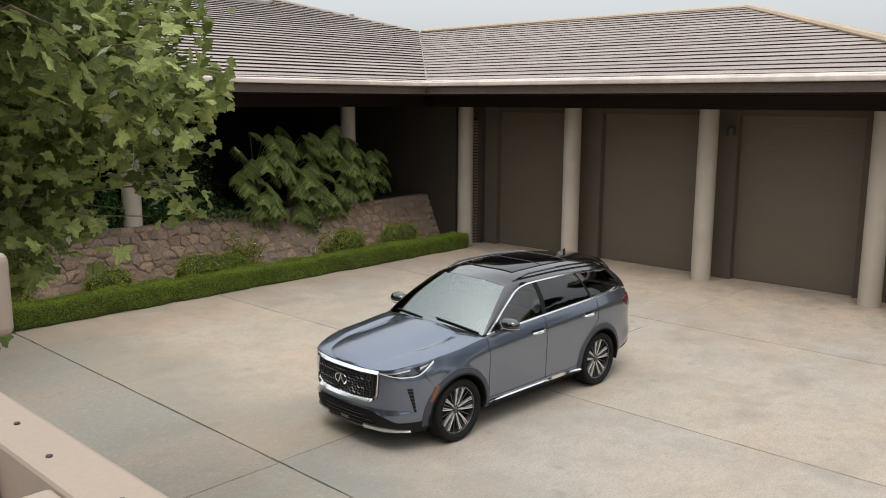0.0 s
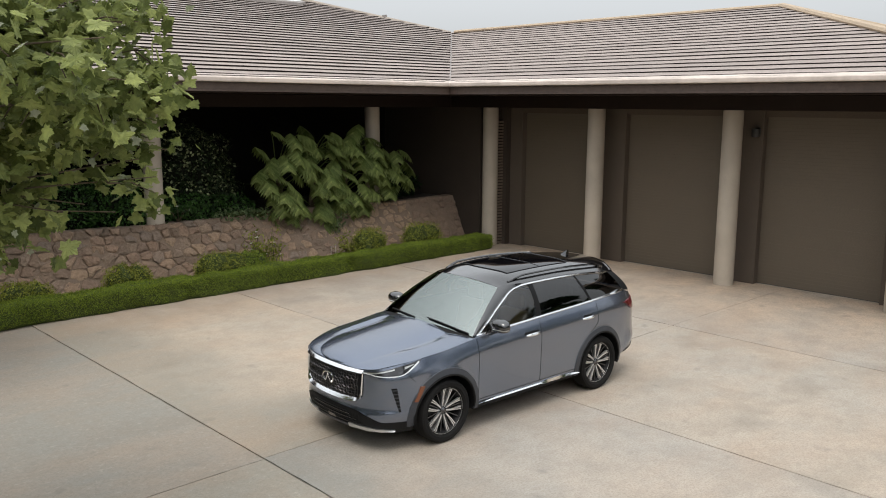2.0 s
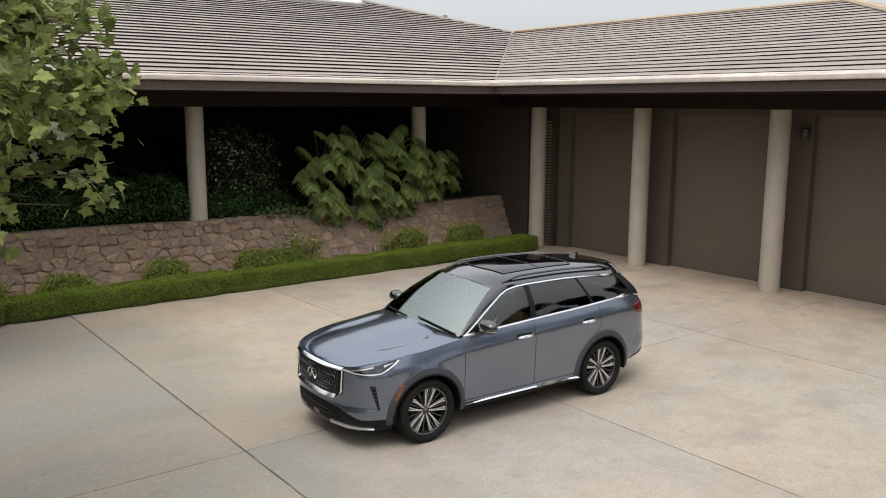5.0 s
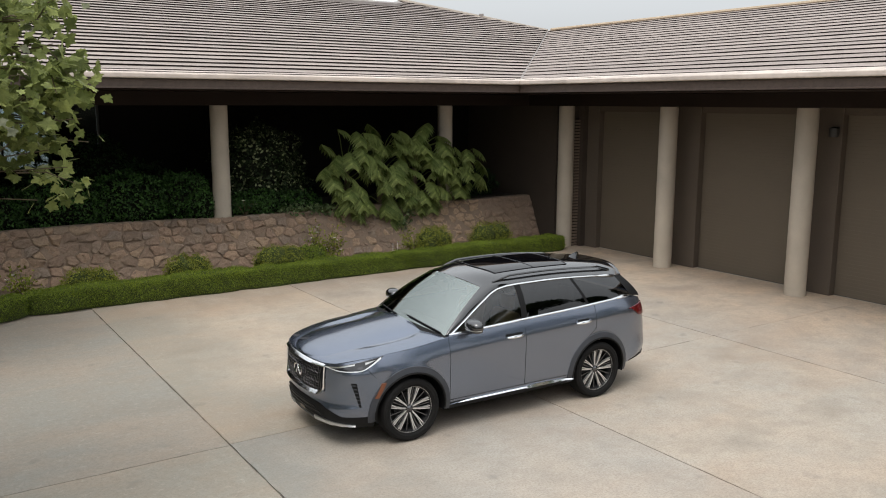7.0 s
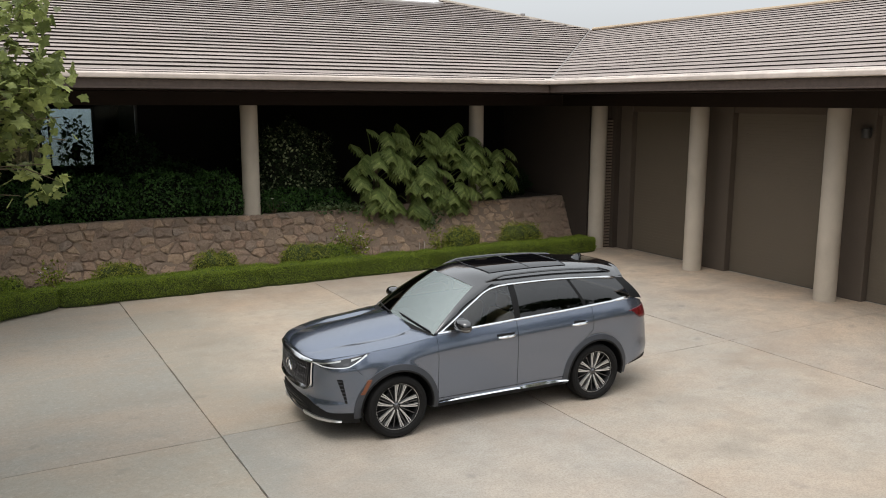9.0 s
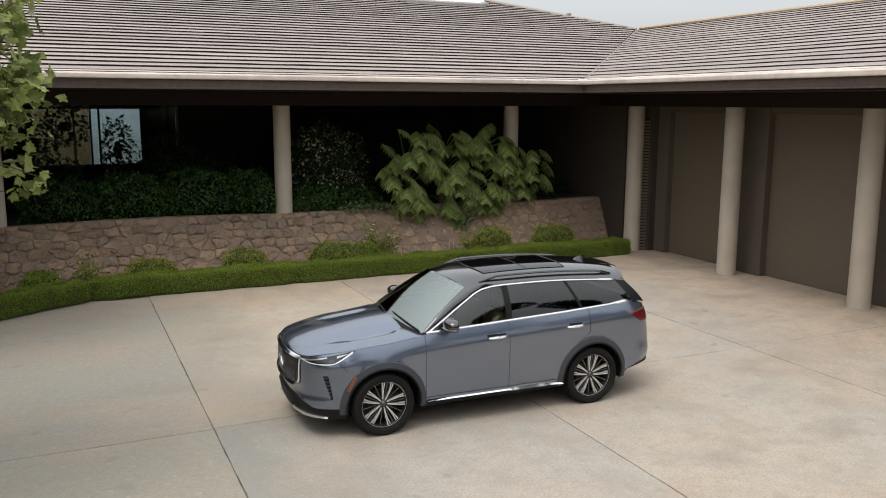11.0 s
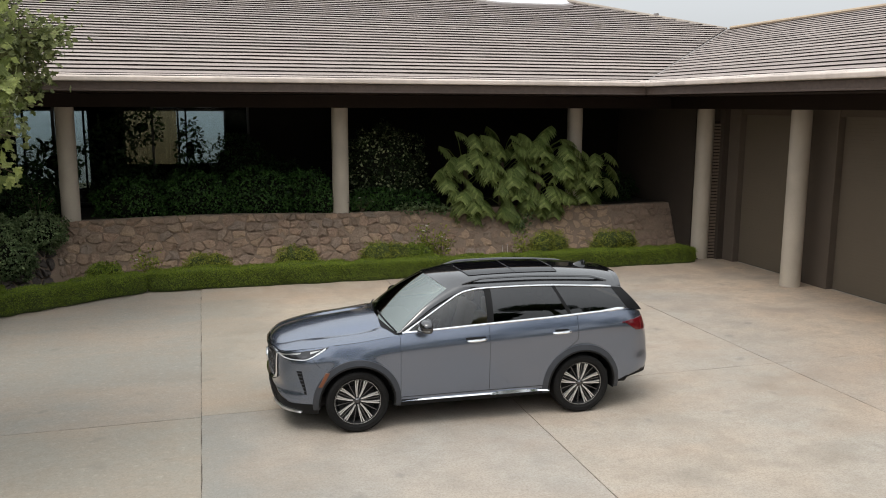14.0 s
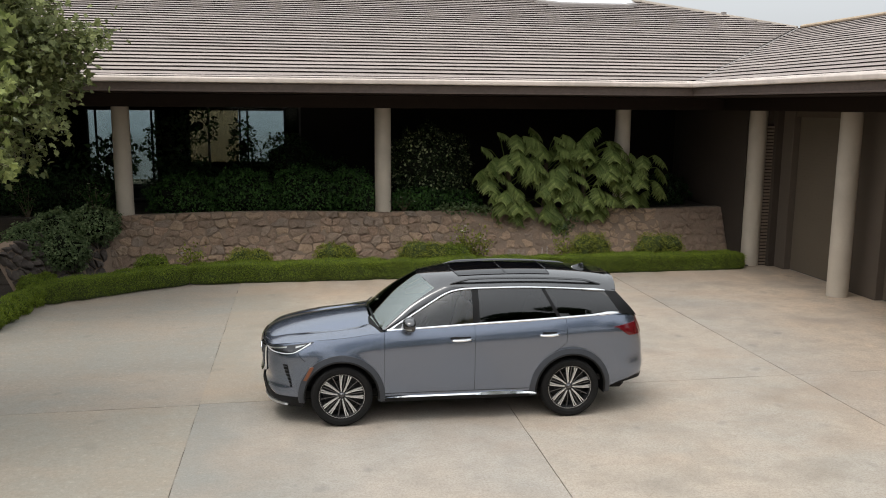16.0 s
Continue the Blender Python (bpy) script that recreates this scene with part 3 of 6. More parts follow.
# planes under and behind the courses
zr = EAVE_Z + SLOPE * (RIDGE_X - EAVE_X)
zt = EAVE_Z + SLOPE * 13.2
mesh_ob("deck", [(-16, EAVE_Y, EAVE_Z - .02), (EAVE_X, EAVE_Y, EAVE_Z - .02), (*VALLEY_TOP.xy, VALLEY_TOP.z - .02), (wing_right(13.2), EAVE_Y + 13.2, zt - .02), (-16, EAVE_Y + 13.2, zt - .02),
                 (EAVE_X, -4.45, EAVE_Z - .02), (RIDGE_X, RIDGE_END, zr - .02), (RIDGE_X, 15.9, zr - .02), (22.2, -4.45, EAVE_Z - .02), (22.2, 15.9, EAVE_Z - .02),
                 (20.5, 26.0, EAVE_Z - .4), (-16, 34.0, EAVE_Z - .02)],
        [(0, 1, 2, 3, 4), (1, 5, 6, 7, 2), (5, 8, 6), (8, 9, 7, 6), (2, 7, 9, 10, 3), (4, 3, 10, 11)], M["tile"], roof)


def cap_line(name, pts, radius, material):
    return part(name, tube_bm(pts, radius, 8, flat=0.6), material, roof)


cap_line("ridge_cap", [(RIDGE_X, RIDGE_END, zr + .02), (RIDGE_X, 9, zr + .03), (RIDGE_X - 0.2, 15.5, zr)], 0.11, M["ridge"])
cap_line("hip_cap", [(RIDGE_X, RIDGE_END, zr + .02), ((RIDGE_X + EAVE_X) / 2, (RIDGE_END - 4.45) / 2, (zr + EAVE_Z) / 2 + .05), (EAVE_X - .05, -4.5, EAVE_Z + .04)], 0.13, M["ridge"])
cap_line("hip_cap", [(RIDGE_X, RIDGE_END, zr + .02), (22.2, -4.5, EAVE_Z + .02)], 0.11, M["ridge"])
cap_line("hip_cap", [(*VALLEY_TOP.xy, VALLEY_TOP.z + .03), (wing_right(13.2), EAVE_Y + 13.2, zt + .05)], 0.13, M["ridge_grey"])
cap_line("valley_flashing", [(EAVE_X + .02, EAVE_Y + .02, EAVE_Z + .012), (*VALLEY_TOP.xy, VALLEY_TOP.z + .012)], 0.045, M["lead"])
bm = tube_bm([(12.7, 17.4, EAVE_Z + SLOPE * 9.12 + .0), (12.7, 17.4, EAVE_Z + SLOPE * 9.12 + .13)], 0.09, 10)
part("vent_pipe", bm, M["lead"], roof)

# ---- skylight ----
sk = thing("skylight", "large white acrylic skylight with a pale metal kerb on the roof", "skylight", at=Matrix.Translation((8.35, 18.35, EAVE_Z + SLOPE * 10.07)))
oct_pts = [(-1.9, 0.45), (-1.25, 0.0), (1.15, 0.0), (1.65, 0.38), (1.65, 3.0), (-1.9, 3.0)]
def ring(f, zoff):
    return [(x * f, 1.5 + (y - 1.5) * f, SLOPE * (1.5 + (y - 1.5) * f) + zoff) for x, y in oct_pts]
part("kerb", grid_bm([ring(1.03, 0.0), ring(1.03, 0.13), ring(0.97, 0.16), ring(0.95, 0.14)], close=True), M["lead"], sk, smooth=False)
bm = grid_bm([ring(0.96, 0.14), ring(0.9, 0.26), ring(0.7, 0.38), ring(0.35, 0.45)], close=True)
bm.verts.ensure_lookup_table()
bm.faces.new(bm.verts[-6:])
part("dome", bm, M["white"], sk)

# ---- house front behind the porch ----
FRONT_Y, BACK_Y = 13.1, 17.5
tagged(part("porch_soil", box_bm(-12.0, 9.12, 10.05, 13.0, 0.0, 1.27), M["soil"], None, smooth=False), "dark planting soil behind the stone wall", "soil", kind="structure")
tagged(part("wall_north", box_bm(-1.9, 9.13, FRONT_Y, FRONT_Y + 0.2, 0.0, SOFFIT, 0.0), M["interior"], None, smooth=False), "brown stucco house wall deep in the porch, coloured near-black for shade", "wall", kind="structure")
tagged(part("wall_plinth", box_bm(-14.0, -1.9, FRONT_Y, FRONT_Y + 0.2, 0.0, 1.32), M["interior"], None, smooth=False), "brown plinth below the porch glazing, coloured near-black for shade", "wall", kind="structure")
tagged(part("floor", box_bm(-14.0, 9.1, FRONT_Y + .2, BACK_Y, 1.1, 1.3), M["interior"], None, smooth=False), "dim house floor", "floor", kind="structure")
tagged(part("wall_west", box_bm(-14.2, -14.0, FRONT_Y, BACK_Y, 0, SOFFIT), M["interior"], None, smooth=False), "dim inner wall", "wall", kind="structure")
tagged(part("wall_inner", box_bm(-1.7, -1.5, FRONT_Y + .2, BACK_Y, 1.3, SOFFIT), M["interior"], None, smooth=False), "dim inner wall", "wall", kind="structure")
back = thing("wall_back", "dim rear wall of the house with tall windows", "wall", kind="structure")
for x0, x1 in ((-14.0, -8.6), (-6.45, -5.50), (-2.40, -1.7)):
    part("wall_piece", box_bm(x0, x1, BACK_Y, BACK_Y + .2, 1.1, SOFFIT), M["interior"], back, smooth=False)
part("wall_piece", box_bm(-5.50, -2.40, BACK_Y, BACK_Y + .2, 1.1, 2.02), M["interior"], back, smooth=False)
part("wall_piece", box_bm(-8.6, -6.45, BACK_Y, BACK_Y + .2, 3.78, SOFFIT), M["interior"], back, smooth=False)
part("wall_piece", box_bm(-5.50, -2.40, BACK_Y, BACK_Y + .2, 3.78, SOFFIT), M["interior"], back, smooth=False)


def window(name, x0, x1, y, z0, z1, bars, label):
    root = thing(name, label, "window", kind="structure", at=Matrix.Translation((0, y, 0)))
    bm = box_bm(x0, x0 + .06, -.04, .04, z0, z1)
    box_bm(x1 - .06, x1, -.04, .04, z0, z1, bm=bm)
    box_bm(x0 + .06, x1 - .06, -.04, .04, z1 - .06, z1, bm=bm)
    box_bm(x0 + .06, x1 - .06, -.04, .04, z0, z0 + .06, bm=bm)
    part("window_frame", bm, M["dark_metal"], root, smooth=False)
    xs = [x0 + .06] + [x for x in bars] + [x1 - .06]
    for x in bars:
        part("mullion", box_bm(x - .03, x + .03, -.035, .035, z0 + .06, z1 - .06), M["dark_metal"], root, smooth=False)
    for a, b in zip(xs, xs[1:]):
        pane = part("pane", box_bm(a + .001, b - .001, -.004, .004, z0 + .06, z1 - .06), M["window"], root, smooth=False)
        pane.visible_shadow = False
    return root


window("window_1", -8.6, -6.45, BACK_Y + .08, 1.3, 3.78, (-8.32, -7.5, -6.62), "tall dark-framed window at the back of the house")
window("window_2", -5.50, -2.40, BACK_Y + .08, 2.02, 3.78, (-3.86, -3.62), "dark-framed window at the back of the house")
window("window_3", -14.0, -1.9, FRONT_Y + .1, 1.32, SOFFIT, (-11.6, -9.2, -6.8, -4.4), "dark-framed porch glazing reflecting the garden")
# added curtain, tinting the backdrop in place of a tan hillside
cur = thing("curtain", "tan half-sheer sheet in the back window, standing in for a hillside view", "curtain", at=Matrix.Translation((-4.70, BACK_Y - .06, 1.85)))
rows = [[(-.80 + 1.60 * i / 40, .03 * math.sin(i * 1.6), z) for i in range(41)] for z in (0.0, 0.5, 1.0, 1.5, 1.93)]
part("cloth", grid_bm(rows), M["tan"], cur)
part("rod", tube_bm([(-.85, 0, 1.95), (.85, 0, 1.95)], .018, 8), M["dark_metal"], cur)
# glowing sheet painted as the hazy distance behind the house
bd, n_, l_, p_ = mat("hazy_distance_glow", (0.4, 0.46, 0.5), 1.0)
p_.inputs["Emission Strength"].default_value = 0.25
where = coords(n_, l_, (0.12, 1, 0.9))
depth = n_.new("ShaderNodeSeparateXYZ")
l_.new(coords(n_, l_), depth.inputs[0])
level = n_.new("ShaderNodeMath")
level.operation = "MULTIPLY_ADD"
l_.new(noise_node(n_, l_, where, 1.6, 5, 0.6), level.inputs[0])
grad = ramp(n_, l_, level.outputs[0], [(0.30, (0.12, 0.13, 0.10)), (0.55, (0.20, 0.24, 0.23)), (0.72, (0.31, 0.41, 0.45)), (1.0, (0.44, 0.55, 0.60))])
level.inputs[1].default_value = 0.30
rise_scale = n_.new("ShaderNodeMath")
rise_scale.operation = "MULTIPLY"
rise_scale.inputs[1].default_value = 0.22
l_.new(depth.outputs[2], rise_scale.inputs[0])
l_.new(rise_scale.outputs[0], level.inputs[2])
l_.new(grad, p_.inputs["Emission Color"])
tagged(mesh_ob("backdrop", [(-30, 36, -0.04), (6, 36, -0.04), (6, 36, 4.2), (-30, 36, 4.2)], [(0, 1, 2, 3)], bd), "glowing backdrop sheet painted as pale hazy distance behind the house", "backdrop", kind="structure")


# ---- box hedge ----
HEDGE = [(-7.02, 6.56), (-6.6, 6.86), (-6.2, 7.10), (-5.3, 7.72), (-4.45, 8.12)]
HEDGE2 = [(-4.40, 8.16), (-2.0, 8.18), (1.0, 8.16), (4.0, 8.18), (6.5, 8.2), (8.85, 8.22)]


def hedge(name, path, half, height, seed, label, dense=1.0):
    """A clipped hedge along a path: lumpy body and a coat of small leaves."""
    rng = np.random.default_rng(seed)
    pts = [Vector((x, y, 0)) for x, y in path]
    fine = []
    for a, b in zip(pts, pts[1:]):
        m = max(2, int((b - a).length / 0.12))
        fine += [a.lerp(b, i / m) for i in range(m)]
    fine.append(pts[-1])
    base = fine[len(fine) // 2].copy()
    root = thing(name, label, "hedge", "clipped hedges", at=Matrix.Translation(base))
    prof = [(-0.88, 0.0), (-0.98, 0.12), (-1.02, 0.4), (-1.02, 0.7), (-1.0, 0.9), (-0.93, 0.99), (-0.5, 1.0), (0, 1.0), (0.5, 1.0), (0.93, 0.99), (1.0, 0.9), (1.02, 0.7), (1.02, 0.4), (0.98, 0.12), (0.88, 0.0)]
    rows, surf, norm = [], [], []
    for i, p in enumerate(fine):
        d = (fine[min(i + 1, len(fine) - 1)] - fine[max(i - 1, 0)]).normalized()
        s = Vector((d.y, -d.x, 0))
        end = min(i, len(fine) - 1 - i)
        shrink = 0.55 if end == 0 else (0.9 if end == 1 else 1.0)
        row = []
        for u, w in prof:
            q = p + s * (u * half * shrink) + Vector((0, 0, w * height * (0.9 if end == 0 else 1)))
            k = 0.06 * noise.noise(q * 1.9) + 0.055 * noise.noise(q * 4.2) + 0.03 * noise.noise(q * 9.0)
            dirn = (s * u + Vector((0, 0, max(w - 0.5, 0) * 1.6))).normalized() if (u or w) else Vector((0, 0, 1))
            q = q + dirn * k
            q.z = max(q.z, 0.0)
            row.append(q - base)
            if w > 0.03:
                surf.append(q - base)
                norm.append(dirn)
        rows.append(row)
    bm = grid_bm(rows)
    bm.verts.ensure_lookup_table()
    bm.faces.new(bm.verts[:len(prof)])
    bm.faces.new(bm.verts[len(bm.verts) - len(prof):])
    part("inner_growth", bm, M["hedge_core"], root)
    m = sum(1 for u, w in prof if w > 0.03)
    surf, norm = np.array(surf).reshape(-1, m, 3), np.array(norm).reshape(-1, m, 3)
    n = int(surf.shape[0] * m * 150 * dense)
    r, c = rng.uniform(0, surf.shape[0] - 1.001, n), rng.uniform(0, m - 1.001, n)
    ri, ci = r.astype(int), c.astype(int)
    fr, fc = (r - ri)[:, None], (c - ci)[:, None]
    def spread(a):
        return (a[ri, ci] * (1 - fc) + a[ri, ci + 1] * fc) * (1 - fr) + (a[ri + 1, ci] * (1 - fc) + a[ri + 1, ci + 1] * fc) * fr
    surf, norm, i = spread(surf), spread(norm), np.arange(n)
    pos = surf[i] + rng.normal(size=(n, 3)) * 0.018 + norm[i] * rng.uniform(-0.03, 0.016, n)[:, None]
    pos[:, 2] = np.maximum(pos[:, 2], 0.015)
    way = norm[i] * 0.7 + rand_unit(rng, n) + np.array([0, 0, 0.25])
    v, f = leaf_arrays(pos, way, norm[i] + rand_unit(rng, n) * 0.6, rng.uniform(0.015, 0.029, n), *SMALL_LEAF, rng)
    mesh_ob("leaves", v, f, M["hedge_leaf"], root)
    return root


hedge("hedge", HEDGE2, 0.20, 0.40, 5, "low clipped green box hedge along the driveway")
hedge("hedge", HEDGE, 0.21, 0.40, 6, "low clipped green box hedge curving along the driveway edge")
for x, y, r, s in ((-7.15, 6.36, 0.215, 11), (-7.23, 5.74, 0.235, 12), (-7.30, 5.14, 0.24, 13), (-7.38, 4.54, 0.25, 14), (-7.45, 7.25, 0.23, 15), (-7.28, 7.72, 0.21, 16)):
    bush("box_ball", "round clipped box ball beside the driveway", [((x, y, r * 0.8), (r, r, r * 1.1))], 6500, 0.03, M["hedge_leaf"], s, "shrub", "clipped box balls")

# bed soil between hedge and wall
tagged(part("planting_bed", box_bm(-9.5, 9.12, 8.42, 10.04, -0.04, 0.03), M["soil"], None, smooth=False), "dark soil bed between hedge and wall", "soil", kind="structure")
side = [(-7.7, 4.0, 0.008), (-7.32, 5.3, 0.008)] + [(x, y + 0.1, 0.008) for x, y in HEDGE] + [(-4.6, 8.43, 0.008), (-16.0, 8.43, 0.008), (-16.0, 4.0, 0.008)]
tagged(mesh_ob("side_bed", side, [tuple(range(len(side)))], M["soil"]), "dark soil bed behind the curved hedge", "soil", kind="structure")

# ---- shrubs at the foot of the wall ----
for x, y, rx, rz, s, m in ((-3.15, 8.85, 0.50, 0.48, 21, "shrub_leaf"), (-1.15, 8.85, 0.48, 0.55, 22, "shrub_leaf"), (0.95, 8.85, 0.62, 0.56, 23, "shrub_leaf"), (1.75, 8.95, 0.4, 0.5, 27, "hedge_leaf"),
                           (5.15, 8.9, 0.5, 0.62, 24, "shrub_leaf"), (6.95, 8.9, 0.66, 0.6, 25, "shrub_leaf"), (-5.3, 8.75, 0.35, 0.40, 26, "hedge_leaf")):
    bush("shrub", "small loose yellow-green shrub at the stone wall's foot", [((x - rx * .3, y, rz * 0.72), (rx * .72, 0.28, rz * 0.62)), ((x + rx * .35, y + .03, rz * 0.68), (rx * .68, .27, rz * .60)), ((x, y + .05, rz * 0.55), (rx * .95, .27, rz * .52))], 9000, 0.034, M[m], s, "shrub", "shrubs at the wall")


def rose(x, y, height, seed, flowers, base_z=0.0, leaf="shrub_leaf"):
    """A thin rose bush: stems, sparse leaves, a few pale flowers."""
    rng = np.random.default_rng(seed)
    root = thing("rose_bush", "thin straggly rose bush with small pale flowers", "shrub", "rose bushes", at=Matrix.Translation((x, y, base_z)))
    lp, tips = [], []
    for k in range(9):
        a, h = rng.uniform(0, 6.28), height * rng.uniform(0.6, 1.0)
        end = Vector((math.cos(a) * 0.35, math.sin(a) * 0.18, h))
        mid = end * 0.5 + Vector((0, 0, 0.1))
        part("stem", tube_bm([(0, 0, 0), mid, end], [0.010, 0.007, 0.004], 5), M["twig"], root)
        tips.append(end)
        for j in range(34):
            q = mid.lerp(end, rng.uniform(-0.6, 1.0)) + Vector(rng.normal(size=3) * 0.08)
            q.z = max(q.z, 0.05)
            lp.append(q)
    lp = np.array(lp)
    v, f = leaf_arrays(lp, rand_unit(rng, len(lp)), rand_unit(rng, len(lp)), rng.uniform(0.05, 0.09, len(lp)), *SMALL_LEAF, rng)
    mesh_ob("leaves", v, f, M[leaf], root)
    for k in range(flowers):
        bm = bmesh.new()
        c = tips[k % len(tips)] * rng.uniform(0.75, 1.0)
        for ring_k in range(2):
            for j in range(5):
                a = j * 1.2566 + ring_k * 0.6
                r = 0.035 - ring_k * 0.012
                o = Vector((math.cos(a), math.sin(a), 0.35 + ring_k * 0.5)) * r
                side = Vector((-math.sin(a), math.cos(a), 0)) * r * 0.6
                vs = [bm.verts.new(c + q) for q in (Vector((0, 0, 0)), o * 0.7 + side, o * 1.3, o * 0.7 - side)]
                bm.faces.new(vs)
        part("flower", bm, M["petal"], root, "small white rose")
    return root


rose(2.05, 9.0, 1.25, 31, 6)
rose(2.35, 9.05, 0.95, 32, 3)
rose(-4.35, 8.8, 0.75, 33, 2)
rose(4.6, 9.0, 0.8, 34, 1)

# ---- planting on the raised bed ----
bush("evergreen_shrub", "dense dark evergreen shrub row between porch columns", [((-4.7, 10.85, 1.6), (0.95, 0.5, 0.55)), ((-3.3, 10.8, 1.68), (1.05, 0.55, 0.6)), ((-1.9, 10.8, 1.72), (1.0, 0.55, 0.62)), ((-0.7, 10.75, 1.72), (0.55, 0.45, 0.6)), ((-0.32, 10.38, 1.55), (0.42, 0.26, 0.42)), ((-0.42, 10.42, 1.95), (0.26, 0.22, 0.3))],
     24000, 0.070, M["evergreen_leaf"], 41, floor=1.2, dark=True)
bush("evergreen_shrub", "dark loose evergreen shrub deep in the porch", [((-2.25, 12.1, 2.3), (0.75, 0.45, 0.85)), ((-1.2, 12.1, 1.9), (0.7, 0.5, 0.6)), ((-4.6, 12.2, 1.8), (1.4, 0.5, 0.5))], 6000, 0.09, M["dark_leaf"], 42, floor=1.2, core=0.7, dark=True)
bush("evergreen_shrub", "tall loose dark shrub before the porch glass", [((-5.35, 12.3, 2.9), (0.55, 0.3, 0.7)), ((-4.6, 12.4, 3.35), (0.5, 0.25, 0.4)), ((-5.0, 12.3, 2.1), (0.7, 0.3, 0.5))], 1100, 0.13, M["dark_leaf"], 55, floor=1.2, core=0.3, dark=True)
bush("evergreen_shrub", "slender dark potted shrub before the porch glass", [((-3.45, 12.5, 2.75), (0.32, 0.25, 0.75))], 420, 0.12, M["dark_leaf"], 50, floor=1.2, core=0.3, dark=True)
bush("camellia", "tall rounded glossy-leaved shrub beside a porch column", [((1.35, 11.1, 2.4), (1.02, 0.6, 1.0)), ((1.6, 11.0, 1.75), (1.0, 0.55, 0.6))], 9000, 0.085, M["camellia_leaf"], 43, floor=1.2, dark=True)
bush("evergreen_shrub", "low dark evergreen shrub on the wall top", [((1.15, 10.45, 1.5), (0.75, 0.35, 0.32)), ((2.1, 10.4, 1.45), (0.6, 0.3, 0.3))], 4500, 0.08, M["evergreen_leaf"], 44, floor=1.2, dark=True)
bush("creeper", "pale loose creeper spilling over the wall top", [((2.0, 10.0, 1.36), (0.55, 0.16, 0.12)), ((2.6, 9.95, 1.32), (0.4, 0.15, 0.12))], 500, 0.085, M["ivy_leaf"], 45, floor=1.2, core=0.5)
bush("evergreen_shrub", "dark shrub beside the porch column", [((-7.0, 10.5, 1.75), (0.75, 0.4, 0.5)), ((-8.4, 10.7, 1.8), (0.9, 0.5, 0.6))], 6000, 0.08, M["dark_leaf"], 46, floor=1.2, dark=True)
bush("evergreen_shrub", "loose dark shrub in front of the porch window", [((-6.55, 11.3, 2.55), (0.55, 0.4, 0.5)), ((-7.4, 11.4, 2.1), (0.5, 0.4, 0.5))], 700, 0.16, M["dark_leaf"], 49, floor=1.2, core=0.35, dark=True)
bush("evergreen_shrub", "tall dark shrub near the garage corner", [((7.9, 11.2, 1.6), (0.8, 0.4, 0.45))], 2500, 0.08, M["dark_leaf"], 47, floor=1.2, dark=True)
rose(-6.75, 10.0, 0.85, 35, 6, 1.25, "evergreen_leaf")
rose(-8.3, 10.2, 0.95, 36, 3, 1.2, "evergreen_leaf")
rose(0.62, 10.15, 0.5, 37, 2, 1.27, "evergreen_leaf")
bush("ivy", "thick grey-green ivy hanging over the planter rocks", [((-6.75, 9.55, 1.12), (0.62, 0.42, 0.42)), ((-7.45, 9.2, 1.0), (0.62, 0.42, 0.5)), ((-7.3, 8.95, 0.65), (0.6, 0.4, 0.5)), ((-8.0, 8.75, 0.75), (0.4, 0.4, 0.55))], 17000, 0.066, M["ivy_leaf"], 48, floor=0.0, core=0.82, dark=True)

bush("creeper", "pale loose sprig hanging under the broad-leaved plant", [((4.80, 9.70, 1.0), (0.20, 0.12, 0.20)), ((4.68, 9.64, 0.84), (0.13, 0.1, 0.13))], 110, 0.075, M["ivy_leaf"], 56, floor=0.6, core=0.3)


def stake(x, y, height):
    """A thin pale irrigation riser with a small cap."""
    root = thing("garden_stake", "thin pale grey irrigation riser at the wall's foot", "stake", "irrigation risers", at=Matrix.Translation((x, y, 0.03)))
    part("riser", tube_bm([(0, 0, 0), (0.004, 0, height)], 0.007, 8), M["gutter"], root)
    part("cap", lathe_bm([(.010, height - .005), (.011, height + .02), (.006, height + .03)], 10), M["lead"], root)


stake(3.98, 8.78, 0.50)
stake(3.86, 8.80, 0.47)

# ---- broad-leaved plant ----
LOBES = 7


